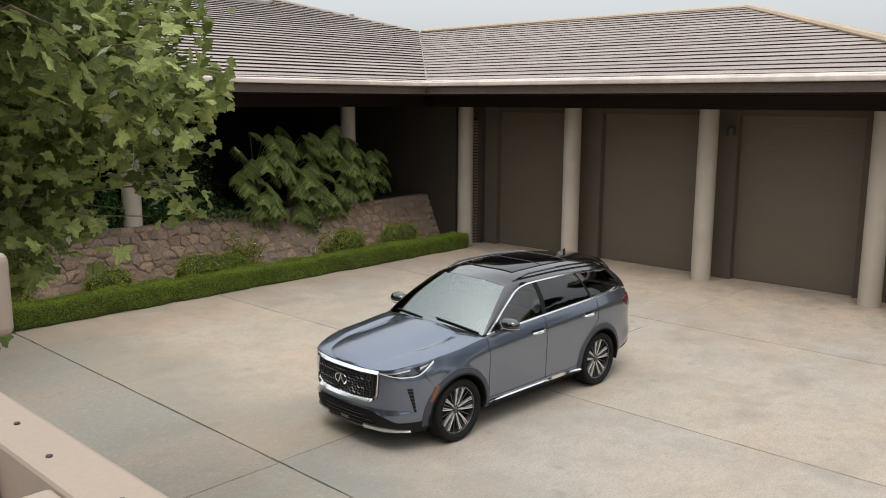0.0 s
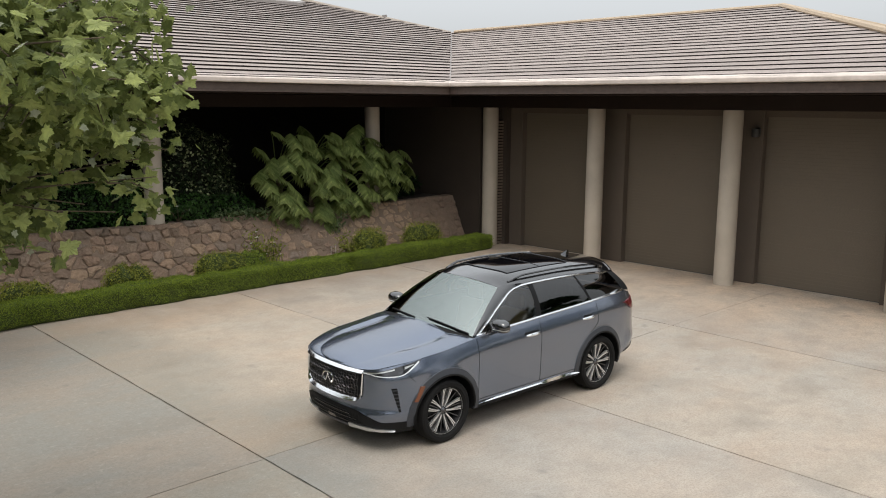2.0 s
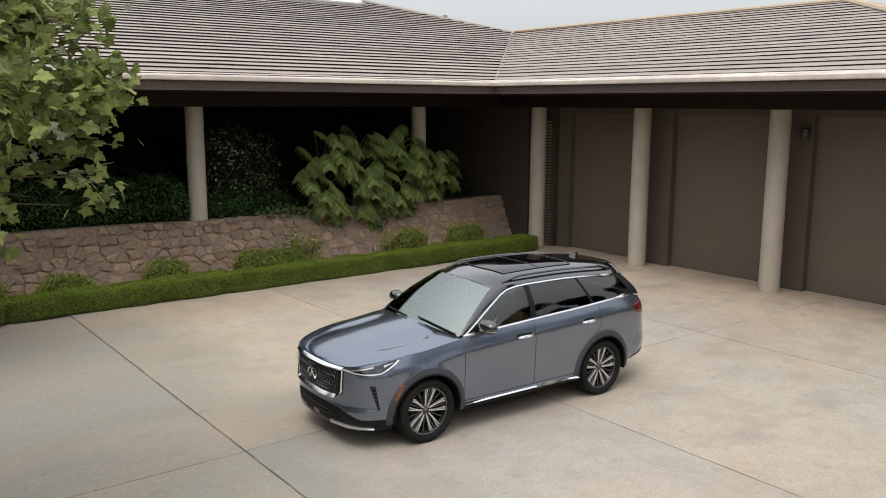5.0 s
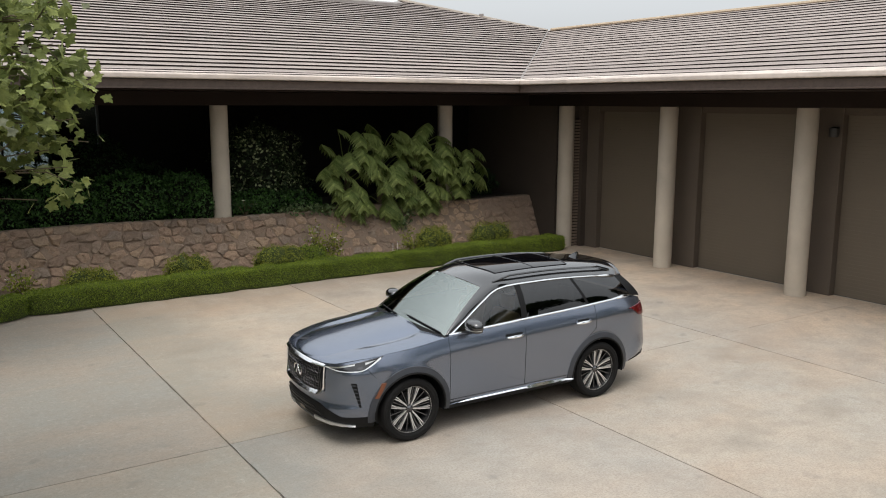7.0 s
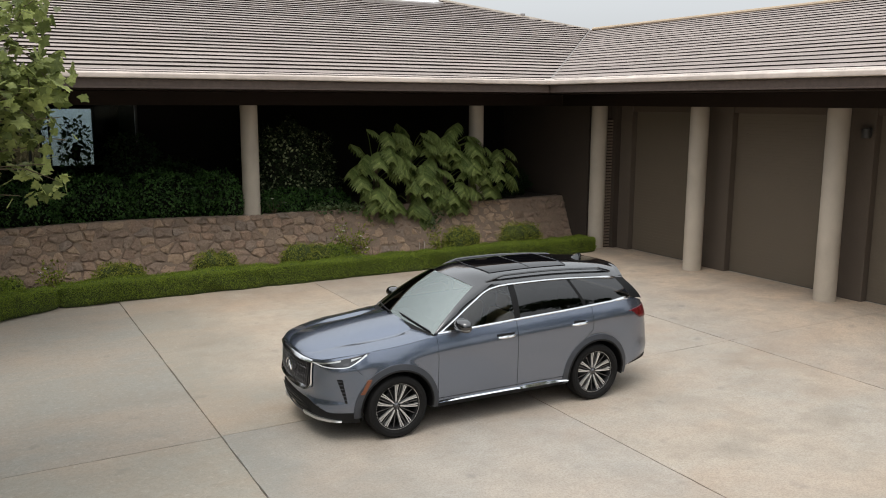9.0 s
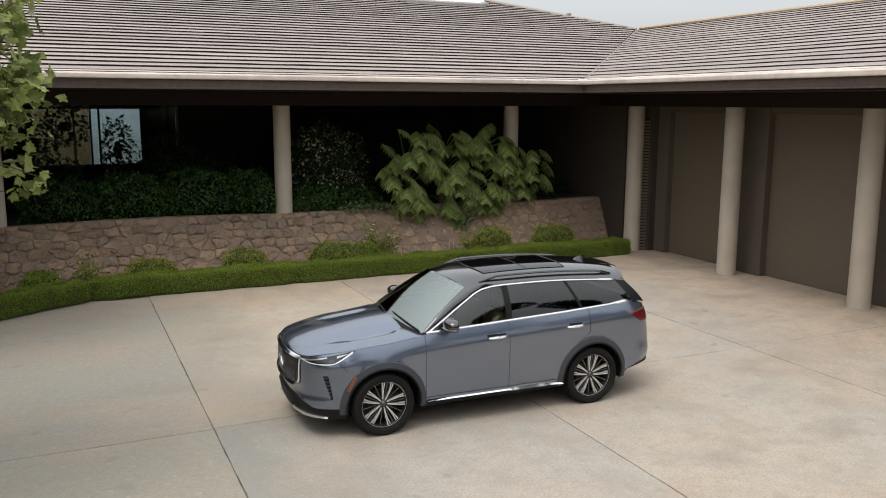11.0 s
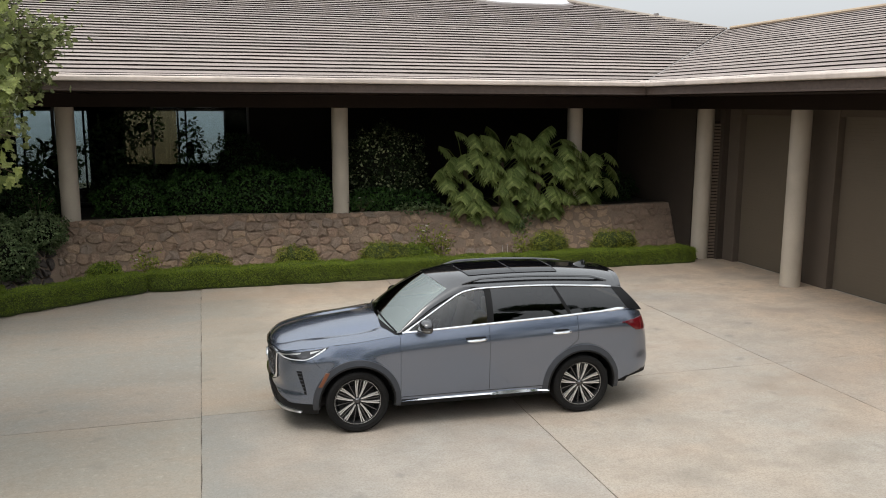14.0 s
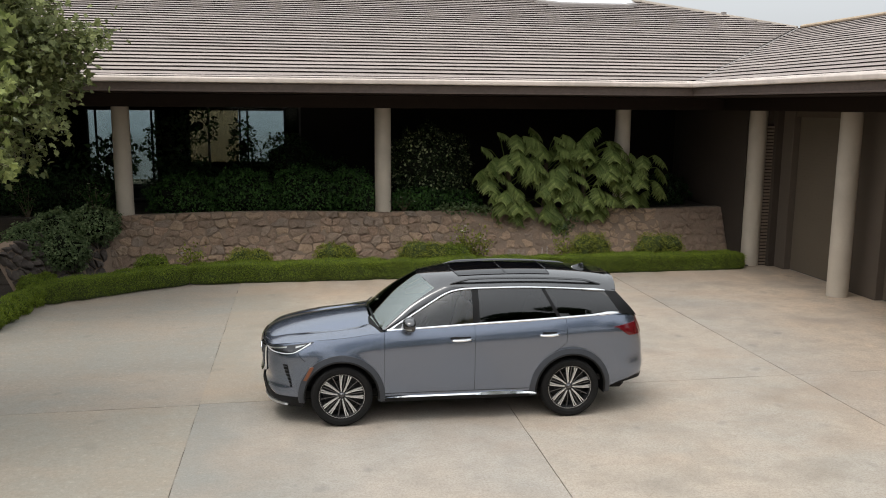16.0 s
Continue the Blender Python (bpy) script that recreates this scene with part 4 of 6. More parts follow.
def frond_mesh():
    """A broad leaf with a toothed lower edge, along x from 0 to 1, hanging at the tip."""
    verts, faces = [], []
    def mid(t):
        return Vector((t * (1 - 0.16 * t * t), 0, 0.10 * math.sin(t * 2.2) - 0.26 * t ** 2.0))
    for s in (-1, 1):
        for i in range(LOBES):
            t0, t1 = i / LOBES, (i + 1) / LOBES
            tm = (t0 + t1) / 2
            w = 0.56 * min(1.0, 0.5 + 1.8 * tm) * max(0.0, 1.16 - tm) ** 0.42 * (1 + 0.08 * math.sin(i * 2.3 + s))
            wa = 0.56 * min(1.0, 0.5 + 1.8 * t0) * max(0.0, 1.16 - t0) ** 0.42
            wb = 0.56 * min(1.0, 0.5 + 1.8 * t1) * max(0.0, 1.16 - t1) ** 0.42
            lean = 0.25 + 0.30 * tm
            def out(p, k, ww, z=0.0):
                return p + Vector((lean * k * ww, s * k * ww, -0.55 * (k * ww) ** 2 - 0.30 * k * ww + z))
            a, b, c = mid(t0), mid(t1), mid(tm)
            base = len(verts)
            verts += [a, b, out(a, .45, wa), out(b, .45, wb), out(c, .46, w, .016), out(a, .74, wa, -.008), out(b, .74, wb, -.008), out(c, .82, w, .008), out(c.lerp(b, .6), 1.10, w, -.012)]
            for q in ((0, 1, 3, 4), (0, 4, 2), (2, 4, 7, 5), (4, 3, 6, 7), (5, 7, 8), (7, 6, 8)):
                q = tuple(base + j for j in q)
                faces.append(q if s < 0 else q[::-1])
    base = len(verts)
    e, d = mid(1.0), mid(1.0) - mid(.9)
    for k in range(-3, 4):
        q = Vector((0, k * .055, 0))
        verts += [e + q + Vector((0, -.03, 0)), e + q + Vector((0, .03, 0)), e + q * 1.25 + d * (1.1 - .12 * abs(k))]
        faces.append((base, base + 1, base + 2))
        base += 3
    return verts, faces


fv, ff = frond_mesh()
frond_data = bpy.data.meshes.new("leaf")
frond_data.from_pydata(fv, [], ff)
frond_data.materials.append(M["frond"])


def broad_plant(x, y, z, leaves, spread, height, seed, label, low=0.0):
    rng = random.Random(seed)
    root = thing("philodendron", label, "plant", "broad-leaved plants", at=Matrix.Translation((x, y, z)))
    bm = tube_bm([(0, 0, 0), (0.05, -0.05, height * 0.3), (0.0, -0.1, height * 0.62)], [0.10, 0.08, 0.05], 8)
    part("trunk", bm, M["twig"], root)
    for k in range(leaves):
        f = (k + 0.5) / leaves
        az = rng.uniform(-1.25, 1.25)
        h = low + 0.22 + (height - low - 0.12) * (1 - f) ** 0.85 * rng.uniform(0.9, 1.05)
        r = (0.25 + 0.75 * math.sin(math.pi * min(0.98, 0.2 + 0.75 * f)) ** 0.8)
        tip = Vector((math.sin(az) * spread * r, -abs(math.cos(az)) * 0.62 * r - 0.05, h))
        start = Vector((tip.x * 0.12, -0.05, min(height * 0.6, max(0.1, h * 0.7))))
        part("stalk", tube_bm([start, start.lerp(tip, 0.55) + Vector((0, 0, 0.12)), tip], [0.014, 0.011, 0.008], 5), M["frond"], root)
        ob = new("leaf", frond_data)
        ob.parent = root
        pitch = rng.uniform(14, 44) + 12 * f
        yaw = rng.choice((-28, -28, -40, -75, -100, -150)) + rng.uniform(-26, 26)
        size = rng.uniform(0.40, 0.60)
        ob.matrix_basis = Matrix.Translation(tip) @ Euler((radians(rng.uniform(-14, 14)), radians(pitch), radians(yaw))).to_matrix().to_4x4() @ Matrix.Diagonal((size, size * 0.95, size, 1))
    return root


broad_plant(3.30, 10.25, 1.22, 44, 0.85, 2.05, 51, "broad-leaved plant with drooping toothed green leaves over the wall", -0.35)
broad_plant(4.30, 10.25, 1.22, 46, 0.85, 2.05, 52, "broad-leaved plant with drooping toothed green leaves over the wall", -0.40)
broad_plant(5.30, 10.25, 1.22, 46, 0.90, 2.05, 53, "broad-leaved plant with drooping toothed green leaves over the wall", -0.30)
broad_plant(6.75, 10.5, 1.22, 26, 0.8, 1.5, 54, "smaller broad-leaved plant with drooping toothed green leaves", 0.05)

# ---- plane trees ----
PALM = [(0.0, 0.0, 0.0), (0.18, 0.22, 0.02), (0.10, 0.46, -0.03), (0.34, 0.33, 0.03), (0.52, 0.56, -0.05), (0.56, 0.26, 0.03), (0.80, 0.22, 0.0), (1.0, 0.0, -0.08),
        (0.80, -0.22, 0.0), (0.56, -0.26, 0.03), (0.52, -0.56, -0.05), (0.34, -0.33, 0.03), (0.10, -0.46, -0.03), (0.18, -0.22, 0.02), (0.48, 0.0, -0.02)]
PALM_FACES = [(0, 1, 14), (1, 2, 3), (1, 3, 14), (3, 4, 5), (3, 5, 14), (5, 6, 14), (6, 7, 14), (7, 8, 14), (8, 9, 14), (9, 11, 14), (9, 10, 11), (11, 13, 14), (11, 12, 13), (13, 0, 14)]


def toothed_leaf():
    """A five-lobed leaf with toothed lobes, folded along its main veins."""
    verts = [(0.0, 0.0, 0.0), (0.42, 0.0, -0.03)]
    lobes = ((-2.15, .42), (-1.08, .66), (0.0, .64), (1.08, .66), (2.15, .42))
    ring = []
    for k, (a, r) in enumerate(lobes):
        for da, f, z in ((-.50, .66, .02), (-.34, .80, -.01), (-.27, .75, .01), (-.13, .92, -.02), (0.0, 1.0, -.07), (.13, .92, -.02), (.27, .75, .01), (.34, .80, -.01)):
            b = a + da
            ring.append((0.42 + r * f * math.cos(b) * .9, r * f * math.sin(b), z + .05 * f * math.cos(da * 6) - .10 * (r * f) ** 2))
    ring = [q for q in ring if q[0] > 0.02]
    base = len(verts)
    verts += ring
    faces = [(1, base + i, base + i + 1) for i in range(len(ring) - 1)]
    faces += [(0, 1, base + len(ring) - 1), (0, base, 1)]
    return verts, faces


TOOTHED, TOOTHED_FACES = toothed_leaf()


def plane_tree(at, clusters, leaf_size, per, material, seed, label, spread=0.42, pale=0.02, trunk=0.16, leaf=(PALM, PALM_FACES)):
    """A tree: tapered trunk, a limb to each cluster, twigs, and lobed leaves round the twigs. clusters: places of the leaf clumps."""
    rng = np.random.default_rng(seed)
    root = thing("plane_tree", label, "tree", "plane trees", at=Matrix.Translation(at))
    base = np.array(at)
    top = np.array([0.25, -0.1, 3.6])
    part("trunk", tube_bm([(0, 0, -0.05), (0.02, 0.03, 0.9), (0.12, -0.03, 2.2), top, top + np.array([.2, 0, 1.6])], [trunk * 1.5, trunk, trunk * .85, trunk * .6, trunk * .25], 14), M["bark"], root)
    pts, ways, twigs = [], [], bmesh.new()
    for c in clusters:
        e = np.array(c) - base
        s = np.array([0.12, -0.03, 2.2]) + (top - np.array([0.12, -0.03, 2.2])) * rng.uniform(0.1, 1.0)
        m1 = s + (e - s) * 0.4 + np.array([0, 0, 0.30]) + rng.normal(size=3) * 0.1
        m2 = s + (e - s) * 0.75 + np.array([0, 0, 0.22]) + rng.normal(size=3) * 0.08
        part("limb", tube_bm([s, m1, m2, e], [0.024, 0.013, 0.008, 0.004], 7), M["twig"], root)
        for j in range(5):
            q = m1 + (e - m1) * rng.uniform(0.2, 1.0)
            w = rand_unit(rng, 1)[0] * spread * rng.uniform(0.7, 1.3)
            w[2] = w[2] * 0.6 - 0.05
            tube_bm([q, q + w * 0.5 + np.array([0, 0, 0.05]), q + w], [0.008, 0.006, 0.003], 5, bm=twigs)
            n = max(3, int(per / 5))
            t = rng.uniform(0.25, 1.1, n)[:, None]
            pts.append(q + w * t + rng.normal(size=(n, 3)) * spread * 0.26)
            ways.append(np.tile(w / np.linalg.norm(w), (n, 1)) * 0.6 + rand_unit(rng, n) * 0.9 + np.array([0, 0, -0.35]))
    tagged(part("twigs", twigs, M["twig"], root), kind="stuff")
    pts, ways = np.concatenate(pts), np.concatenate(ways)
    n = len(pts)
    up = rand_unit(rng, n) * 0.75 + np.array([-0.05, -0.35, 0.75])
    size = leaf_size * rng.uniform(0.6, 1.25, n)
    is_pale = rng.uniform(size=n) < pale
    for name, sel, m in (("leaves", ~is_pale, material), ("young_leaves", is_pale, M["pale_leaf"])):
        v, f = leaf_arrays(pts[sel], ways[sel], up[sel], size[sel] * (0.6 if name == "young_leaves" else 1), *leaf, rng)
        mesh_ob(name, v, f, m, root)
    return root


rng = np.random.default_rng(77)
CROWN = []
while len(CROWN) < 150:
    p = np.array([-7.4, -1.3, 4.5]) + rand_unit(rng, 1)[0] * np.array([2.35, 1.8, 1.75]) * rng.uniform(0.35, 1.0)
    if p[2] > 3.2 + 0.3 * max(0, p[0] + 6.4) and p[1] > -3.6 and not (p[2] > 4.35 and p[0] > -5.7 and rng.uniform() < 0.5) and not (p[2] < 4.3 and p[0] < -5.85 and rng.uniform() < 0.3):
        CROWN.append(tuple(p))
CROWN += [(-4.95, -1.25, 3.8), (-4.9, -1.2, 3.6), (-5.1, -1.3, 3.4), (-5.0, -1.3, 3.95), (-5.15, -1.35, 4.4), (-5.2, -1.3, 3.55), (-5.3, -0.95, 3.1), (-5.05, -1.2, 4.05), (-5.6, -1.1, 3.2), (-5.9, -1.5, 3.2), (-6.1, -1.3, 3.05)]
CROWN += [(-7.45, -2.45, 2.90), (-5.0, -1.2, 4.2), (-5.05, -1.25, 4.4), (-5.02, -1.2, 4.6), (-5.08, -1.2, 4.8), (-5.12, -1.1, 5.0)]
plane_tree((-9.0, -0.6, 0.0), CROWN, 0.122, 185, M["tree_leaf"], 61, "young plane tree with large lobed green leaves", pale=0.03, leaf=(TOOTHED, TOOTHED_FACES))
CROWN = []
while len(CROWN) < 120:
    p = np.array([-8.4, 5.4, 5.6]) + rand_unit(rng, 1)[0] * np.array([3.2, 2.6, 2.4]) * rng.uniform(0.45, 1.0)
    CROWN.append(tuple(p))
CROWN += [(-5.5, 5.0, 4.6), (-5.4, 5.2, 4.2), (-5.75, 5.0, 3.9), (-6.0, 5.0, 3.5), (-6.4, 5.0, 3.2), (-6.8, 5.0, 3.0), (-7.0, 5.2, 2.7), (-6.5, 5.2, 3.7), (-6.1, 5.3, 4.1)]
CROWN += [tuple(np.array([-6.7, 5.2, 5.3]) + rand_unit(rng, 1)[0] * np.array([1.25, 1.2, 1.1]) * rng.uniform(0.3, 1.0)) for _ in range(40)]
CROWN += [tuple(np.array([-5.75, 5.0, 5.0]) + rand_unit(rng, 1)[0] * np.array([0.45, 0.6, 0.75]) * rng.uniform(0.3, 1.0)) for _ in range(16)]
plane_tree((-10.4, 5.4, 0.0), CROWN, 0.13, 200, M["tree_leaf_far"], 62, "plane tree with dense grey-green leaves near the hedge", 0.55, 0.03, 0.2)


# ---- car: materials ----
def paint_mat():
    m, n, l, p = mat("blue_grey_metallic", (0.17, 0.195, 0.25), 0.27, 0.90)
    p.inputs["Coat IOR"].default_value = 1.72
    p.inputs["Coat Weight"].default_value, p.inputs["Coat Roughness"].default_value = 1.0, 0.10
    v = coords(n, l)
    fl = noise_node(n, l, v, 900, 2, 0.5)
    col = mix(n, l, ramp(n, l, fl, [(0.4, (0, 0, 0)), (0.65, (1, 1, 1))]), (0.149, 0.177, 0.238), (0.201, 0.236, 0.311))
    l.new(col, p.inputs["Base Color"])
    return m


M["paint"] = paint_mat()
M["black_gloss"] = mat("gloss_black_roof", (0.008, 0.008, 0.009), 0.12, 0.0, Coat_Weight=1.0, Coat_Roughness=0.03, Coat_IOR=1.8)[0]
M["black_plastic"] = mottled("black_plastic", (0.006, 0.006, 0.0063), (0.009, 0.009, 0.0095), 6, 200, 0.6, 0.1, 0.001, gloss=0.25)
M["grey_plastic"] = mottled("dark_grey_trim", (0.046, 0.050, 0.059), (0.053, 0.057, 0.067), 6, 200, 0.42, 0.05, 0.001, gloss=0.4)
M["chrome"] = mat("chrome", (0.92, 0.93, 0.94), 0.15, 1.0)[0]
M["satin"] = mat("satin_silver", (0.62, 0.62, 0.61), 0.32, 0.9)[0]
M["dark_chrome"] = mat("dark_chrome", (0.12, 0.12, 0.125), 0.25, 0.9)[0]
M["rubber"] = mottled("tyre_rubber", (0.010, 0.0097, 0.0096), (0.015, 0.0145, 0.014), 5, 90, 0.85, 0.2, 0.002, gloss=0.2)
M["alloy"] = mat("machined_alloy", (0.80, 0.80, 0.80), 0.30, 0.85)[0]
M["alloy_dark"] = mat("dark_alloy_pocket", (0.012, 0.012, 0.013), 0.5, 0.3)[0]
M["seat"] = mottled("tan_leather", (0.34, 0.24, 0.15), (0.30, 0.21, 0.13), 3, 90, 0.5, 0.15, 0.002)
M["cabin"] = mottled("dim_grey_cabin_trim", (0.045, 0.042, 0.040), (0.036, 0.034, 0.032), 3, 90, 0.7)
M["ws_glass"] = glass_mat("windscreen_glass", (0.74, 0.86, 0.80), 0.66, 0.0, 3.5, (0.91, 1.0, 0.955))
M["side_glass"] = glass_mat("front_door_glass", (0.70, 0.76, 0.70), 0.80, 0.0, 1.75)
M["privacy_glass"] = glass_mat("privacy_glass", (0.10, 0.105, 0.11), 0.5, 0.0, 1.75)
M["sun_glass"] = mat("dark_roof_glass", (0.003, 0.003, 0.004), 0.02, 0.0, IOR=1.55)[0]
M["red_lens"] = mat("red_lens", (0.11, 0.002, 0.006), 0.15, 0.0, Coat_Weight=0.6)[0]
M["amber"] = mat("amber_marker", (0.17, 0.052, 0.018), 0.3, 0.0, Coat_Weight=0.8)[0]
M["lens"] = mat("lamp_lens", (0.018, 0.019, 0.022), 0.12, 0.0, Coat_Weight=0.6, Coat_Roughness=0.02)[0]
M["lamp_white"] = mat("lamp_reflector", (0.86, 0.88, 0.90), 0.25, 0.35)[0]

# ---- car: shape tables, forward is -x ----
PLAN = [(-2.440, 0), (-2.432, .22), (-2.405, .42), (-2.35, .60), (-2.27, .73), (-2.15, .835), (-2.0, .905), (-1.8, .95), (-1.45, .978), (-1.0, .985), (0, .987), (1.0, .987), (1.5, .983),
        (1.85, .968), (2.1, .94), (2.3, .885), (2.42, .80), (2.50, .63), (2.54, .36), (2.55, 0)]
EDGE = [(-2.44, .975), (-2.35, .995), (-2.2, 1.028), (-2.0, 1.058), (-1.77, 1.085), (-1.4, 1.115), (-1.0, 1.165), (-.85, 1.18), (0, 1.225), (1.0, 1.268), (1.8, 1.305), (2.2, 1.295), (2.45, 1.24), (2.55, 1.22)]
MIDDLE = [(-2.44, .975), (-2.40, 1.02), (-2.3, 1.07), (-2.0, 1.14), (-1.5, 1.215), (-1.0, 1.262), (-.6, 1.28)]
SILL = [(-2.44, .235), (-1.9, .25), (-1.0, .29), (1.0, .30), (1.9, .38), (2.3, .44), (2.55, .46)]
SIDE_INSET = [(.2, .085), (.30, .060), (.36, .048), (.44, .034), (.54, .028), (.64, .024), (.76, .020), (.86, .016), (.94, .0155), (.99, .018), (1.03, .024), (1.07, .034), (1.12, .051), (1.19, .080), (1.30, .130)]
INSET = [(.2, .085), (.30, .03), (.38, .012), (.46, .014), (.58, .012), (.72, .003), (.84, .002), (.94, .010), (1.0, .019), (1.06, .032), (1.14, .056), (1.22, .084), (1.32, .105)]
ARCH_R, HUB_Z, HUB_X = .455, .385, 1.45


def plan_points(step=0.03):
    """Evenly spaced points and outward normals along half the plan."""
    dense = []
    for k in range(len(PLAN) - 1):
        for i in range(40):
            t = k + i / 40
            idx = list(range(len(PLAN)))
            dense.append((curve_at([(j, PLAN[j][0]) for j in idx], t), curve_at([(j, PLAN[j][1]) for j in idx], t)))
    dense.append(PLAN[-1])
    out, acc = [dense[0]], 0.0
    for a, b in zip(dense, dense[1:]):
        acc += math.dist(a, b)
        if acc >= step:
            out.append(b)
            acc = 0.0
    out[-1] = dense[-1]
    res = []
    for i, p in enumerate(out):
        a, b = out[max(i - 1, 0)], out[min(i + 1, len(out) - 1)]
        if i == 0:
            a = (b[0], -b[1])
        if i == len(out) - 1:
            b = (a[0], -a[1])
        d = Vector((b[0] - a[0], b[1] - a[1])).normalized()
        res.append((p[0], p[1], -d.y, d.x))
    return res


RIM = plan_points()
NU = len(RIM)


def z_low(x):
    z = curve_at(SILL, x)
    for c in (-HUB_X, HUB_X):
        if abs(x - c) < ARCH_R:
            z = max(z, HUB_Z + math.sqrt(ARCH_R**2 - (x - c) ** 2))
    return z


def shell(i, z, side=-1, off=0.0):
    """A point of the body skin: station i of the plan, height z, on the left (-1) or the right (1)."""
    x, y, nx, ny = RIM[i]
    zs = z - (curve_at(EDGE, x) - 1.19) * max(0.0, min(1.0, (z - 0.5) / 0.5))
    k = max(0.0, min(1.0, (abs(ny) - 0.55) / 0.4))
    k = k * k * (3 - 2 * k)
    d = curve_at(INSET, z) * (1.25 - 0.25 * k) * (1 - k) + curve_at(SIDE_INSET, zs) * k
    for c in (-HUB_X, HUB_X):
        r = math.hypot(x - c, z - HUB_Z)
        d -= 0.022 * math.exp(-((r - ARCH_R) / 0.075) ** 2)
    if x > 2.1:
        d -= 0.03 * min(1.0, (x - 2.1) / 0.15) * math.exp(-((z - .60) / .12) ** 2)
    nose_ = max(0.0, min(1.0, (-1.98 - x) / 0.16))
    d += nose_ * (0.012 * math.exp(-((z - .56) / .05) ** 2) - 0.018 * math.exp(-((z - .455) / .035) ** 2))
    return Vector((x + nx * (off - d), side * (y + ny * (off - d)), z))


def station(x=None, y=None, rear=False):
    """Index of the plan station at x, or at half-width y of the nose or the tail."""
    if x is not None:
        return min(range(NU), key=lambda i: abs(RIM[i][0] - x))
    half = range(NU // 2, NU) if rear else range(NU // 2)
    return min(half, key=lambda i: abs(RIM[i][1] - y))


def skin(i0, i1, low, high, rows=4, side=-1, off=0.0, bm=None, step=1):
    """A patch of the skin between stations, with low(x) and high(x) heights."""
    idx = list(range(i0, i1 + 1, step))
    if idx[-1] != i1:
        idx.append(i1)
    grid = []
    for k in range(rows + 1):
        grid.append([shell(i, low(RIM[i][0]) + (high(RIM[i][0]) - low(RIM[i][0])) * k / rows, side, off) for i in idx])
    return grid_bm(grid, bm=bm)


def raised(i0, i1, low, high, side, thick, rows=4, base=-0.01, lip=0.0):
    """A solid pad on the skin, standing proud by thick, with closed edges."""
    idx = list(range(i0, i1 + 1))
    def line(f, off):
        return [shell(i, low(RIM[i][0]) + (high(RIM[i][0]) - low(RIM[i][0])) * f, side, off) for i in idx]
    front = [line(k / rows, thick + lip * (1 - k / rows)) for k in range(rows + 1)]
    bm = grid_bm([line(0, base)] + front + [line(1, base)])
    for end in (0, -1):
        bm.faces.new([bm.verts.new(r[end]) for r in [line(0, base)] + front + [line(1, base)]])
    bmesh.ops.remove_doubles(bm, verts=bm.verts, dist=1e-5)
    return bm


car = thing("car", "blue-grey metallic family SUV with black roof, parked on the driveway", "car", at=pose(0.0, 0.05, 0.0, 0, 0, -1.5))
top_of = lambda x: curve_at(EDGE, x)
split = lambda x: max(z_low(x), curve_at([(-2.44, .500), (-2.40, .490), (-2.36, .455), (-2.30, .400), (-2.25, .376), (-2.0, .372), (1.9, .375), (2.15, .44), (2.35, .495), (2.55, .51)], x))

# painted shell, both sides, with the bonnet as its own part
bm = bmesh.new()
for side in (-1, 1):
    skin(0, NU - 1, split, top_of, 16, side, bm=bm)
# shoulder ledge and tail cap
i_c, i_r = station(x=-1.0), station(x=2.05)


def yb(x):
    return curve_at([(-1.05, .80), (-.9, .855), (-.5, .885), (.5, .893), (1.5, .885), (2.0, .845), (2.3, .77), (2.45, .70)], x)


for side in (-1, 1):
    rows = []
    for f in (0, .5, 1):
        row = []
        for i in range(i_c, i_r + 1):
            p = shell(i, top_of(RIM[i][0]), side)
            row.append(p.lerp(Vector((p.x, side * (yb(p.x) - .04), p.z + .012)), f))
        rows.append(row)
    grid_bm(rows, bm=bm)
rows = []
for i in range(i_r, NU - 1):
    p = shell(i, top_of(RIM[i][0]), 1)
    rows.append([(p.x, p.y * f, p.z + .012 * (1 - f * f)) for f in np.linspace(-1, 1, 15)])
grid_bm(rows, bm=bm)
bmesh.ops.remove_doubles(bm, verts=bm.verts, dist=0.0015)
body = part("body", bm, M["paint"], car, "blue-grey metallic paint", sharp=40)


def bonnet_z(x, f):
    a, low = abs(f), top_of(x)
    fade = max(0.0, min(1.0, (x + 2.42) / 0.35))
    full = curve_at(MIDDLE, x) + 0.014 * fade - low
    drop = 0.60 * full * (a / 0.62) ** 2 if a < 0.62 else 0.60 * full + 0.40 * full * ((a - 0.62) / 0.38) ** 1.7
    spear = max(0.0, math.sin(math.pi * max(0.0, min(1.0, (x + 2.10) / 0.96)) ** 1.7)) ** 0.8
    groove = math.exp(-((0.62 - a) / 0.16) ** 2) if a < 0.62 else max(0.0, 1 - (a - 0.62) / 0.12)
    return low + full - drop - 0.027 * spear * groove


rows = []
for i in range(1, i_c + 1):
    p = shell(i, top_of(RIM[i][0]), 1)
    rows.append([(p.x, p.y * f, bonnet_z(p.x, f)) for f in np.linspace(-1, 1, 141)])
for k in (.33, .66, 1.0):
    p = shell(i_c, top_of(-1.0), 1)
    rows.append([(p.x + .13 * k * f * f, p.y * f, bonnet_z(p.x + .13 * k * f * f, f)) for f in np.linspace(-1, 1, 141)])
part("bonnet", grid_bm(rows), M["paint"], car, "blue-grey bonnet with two raised creases", sharp=60)

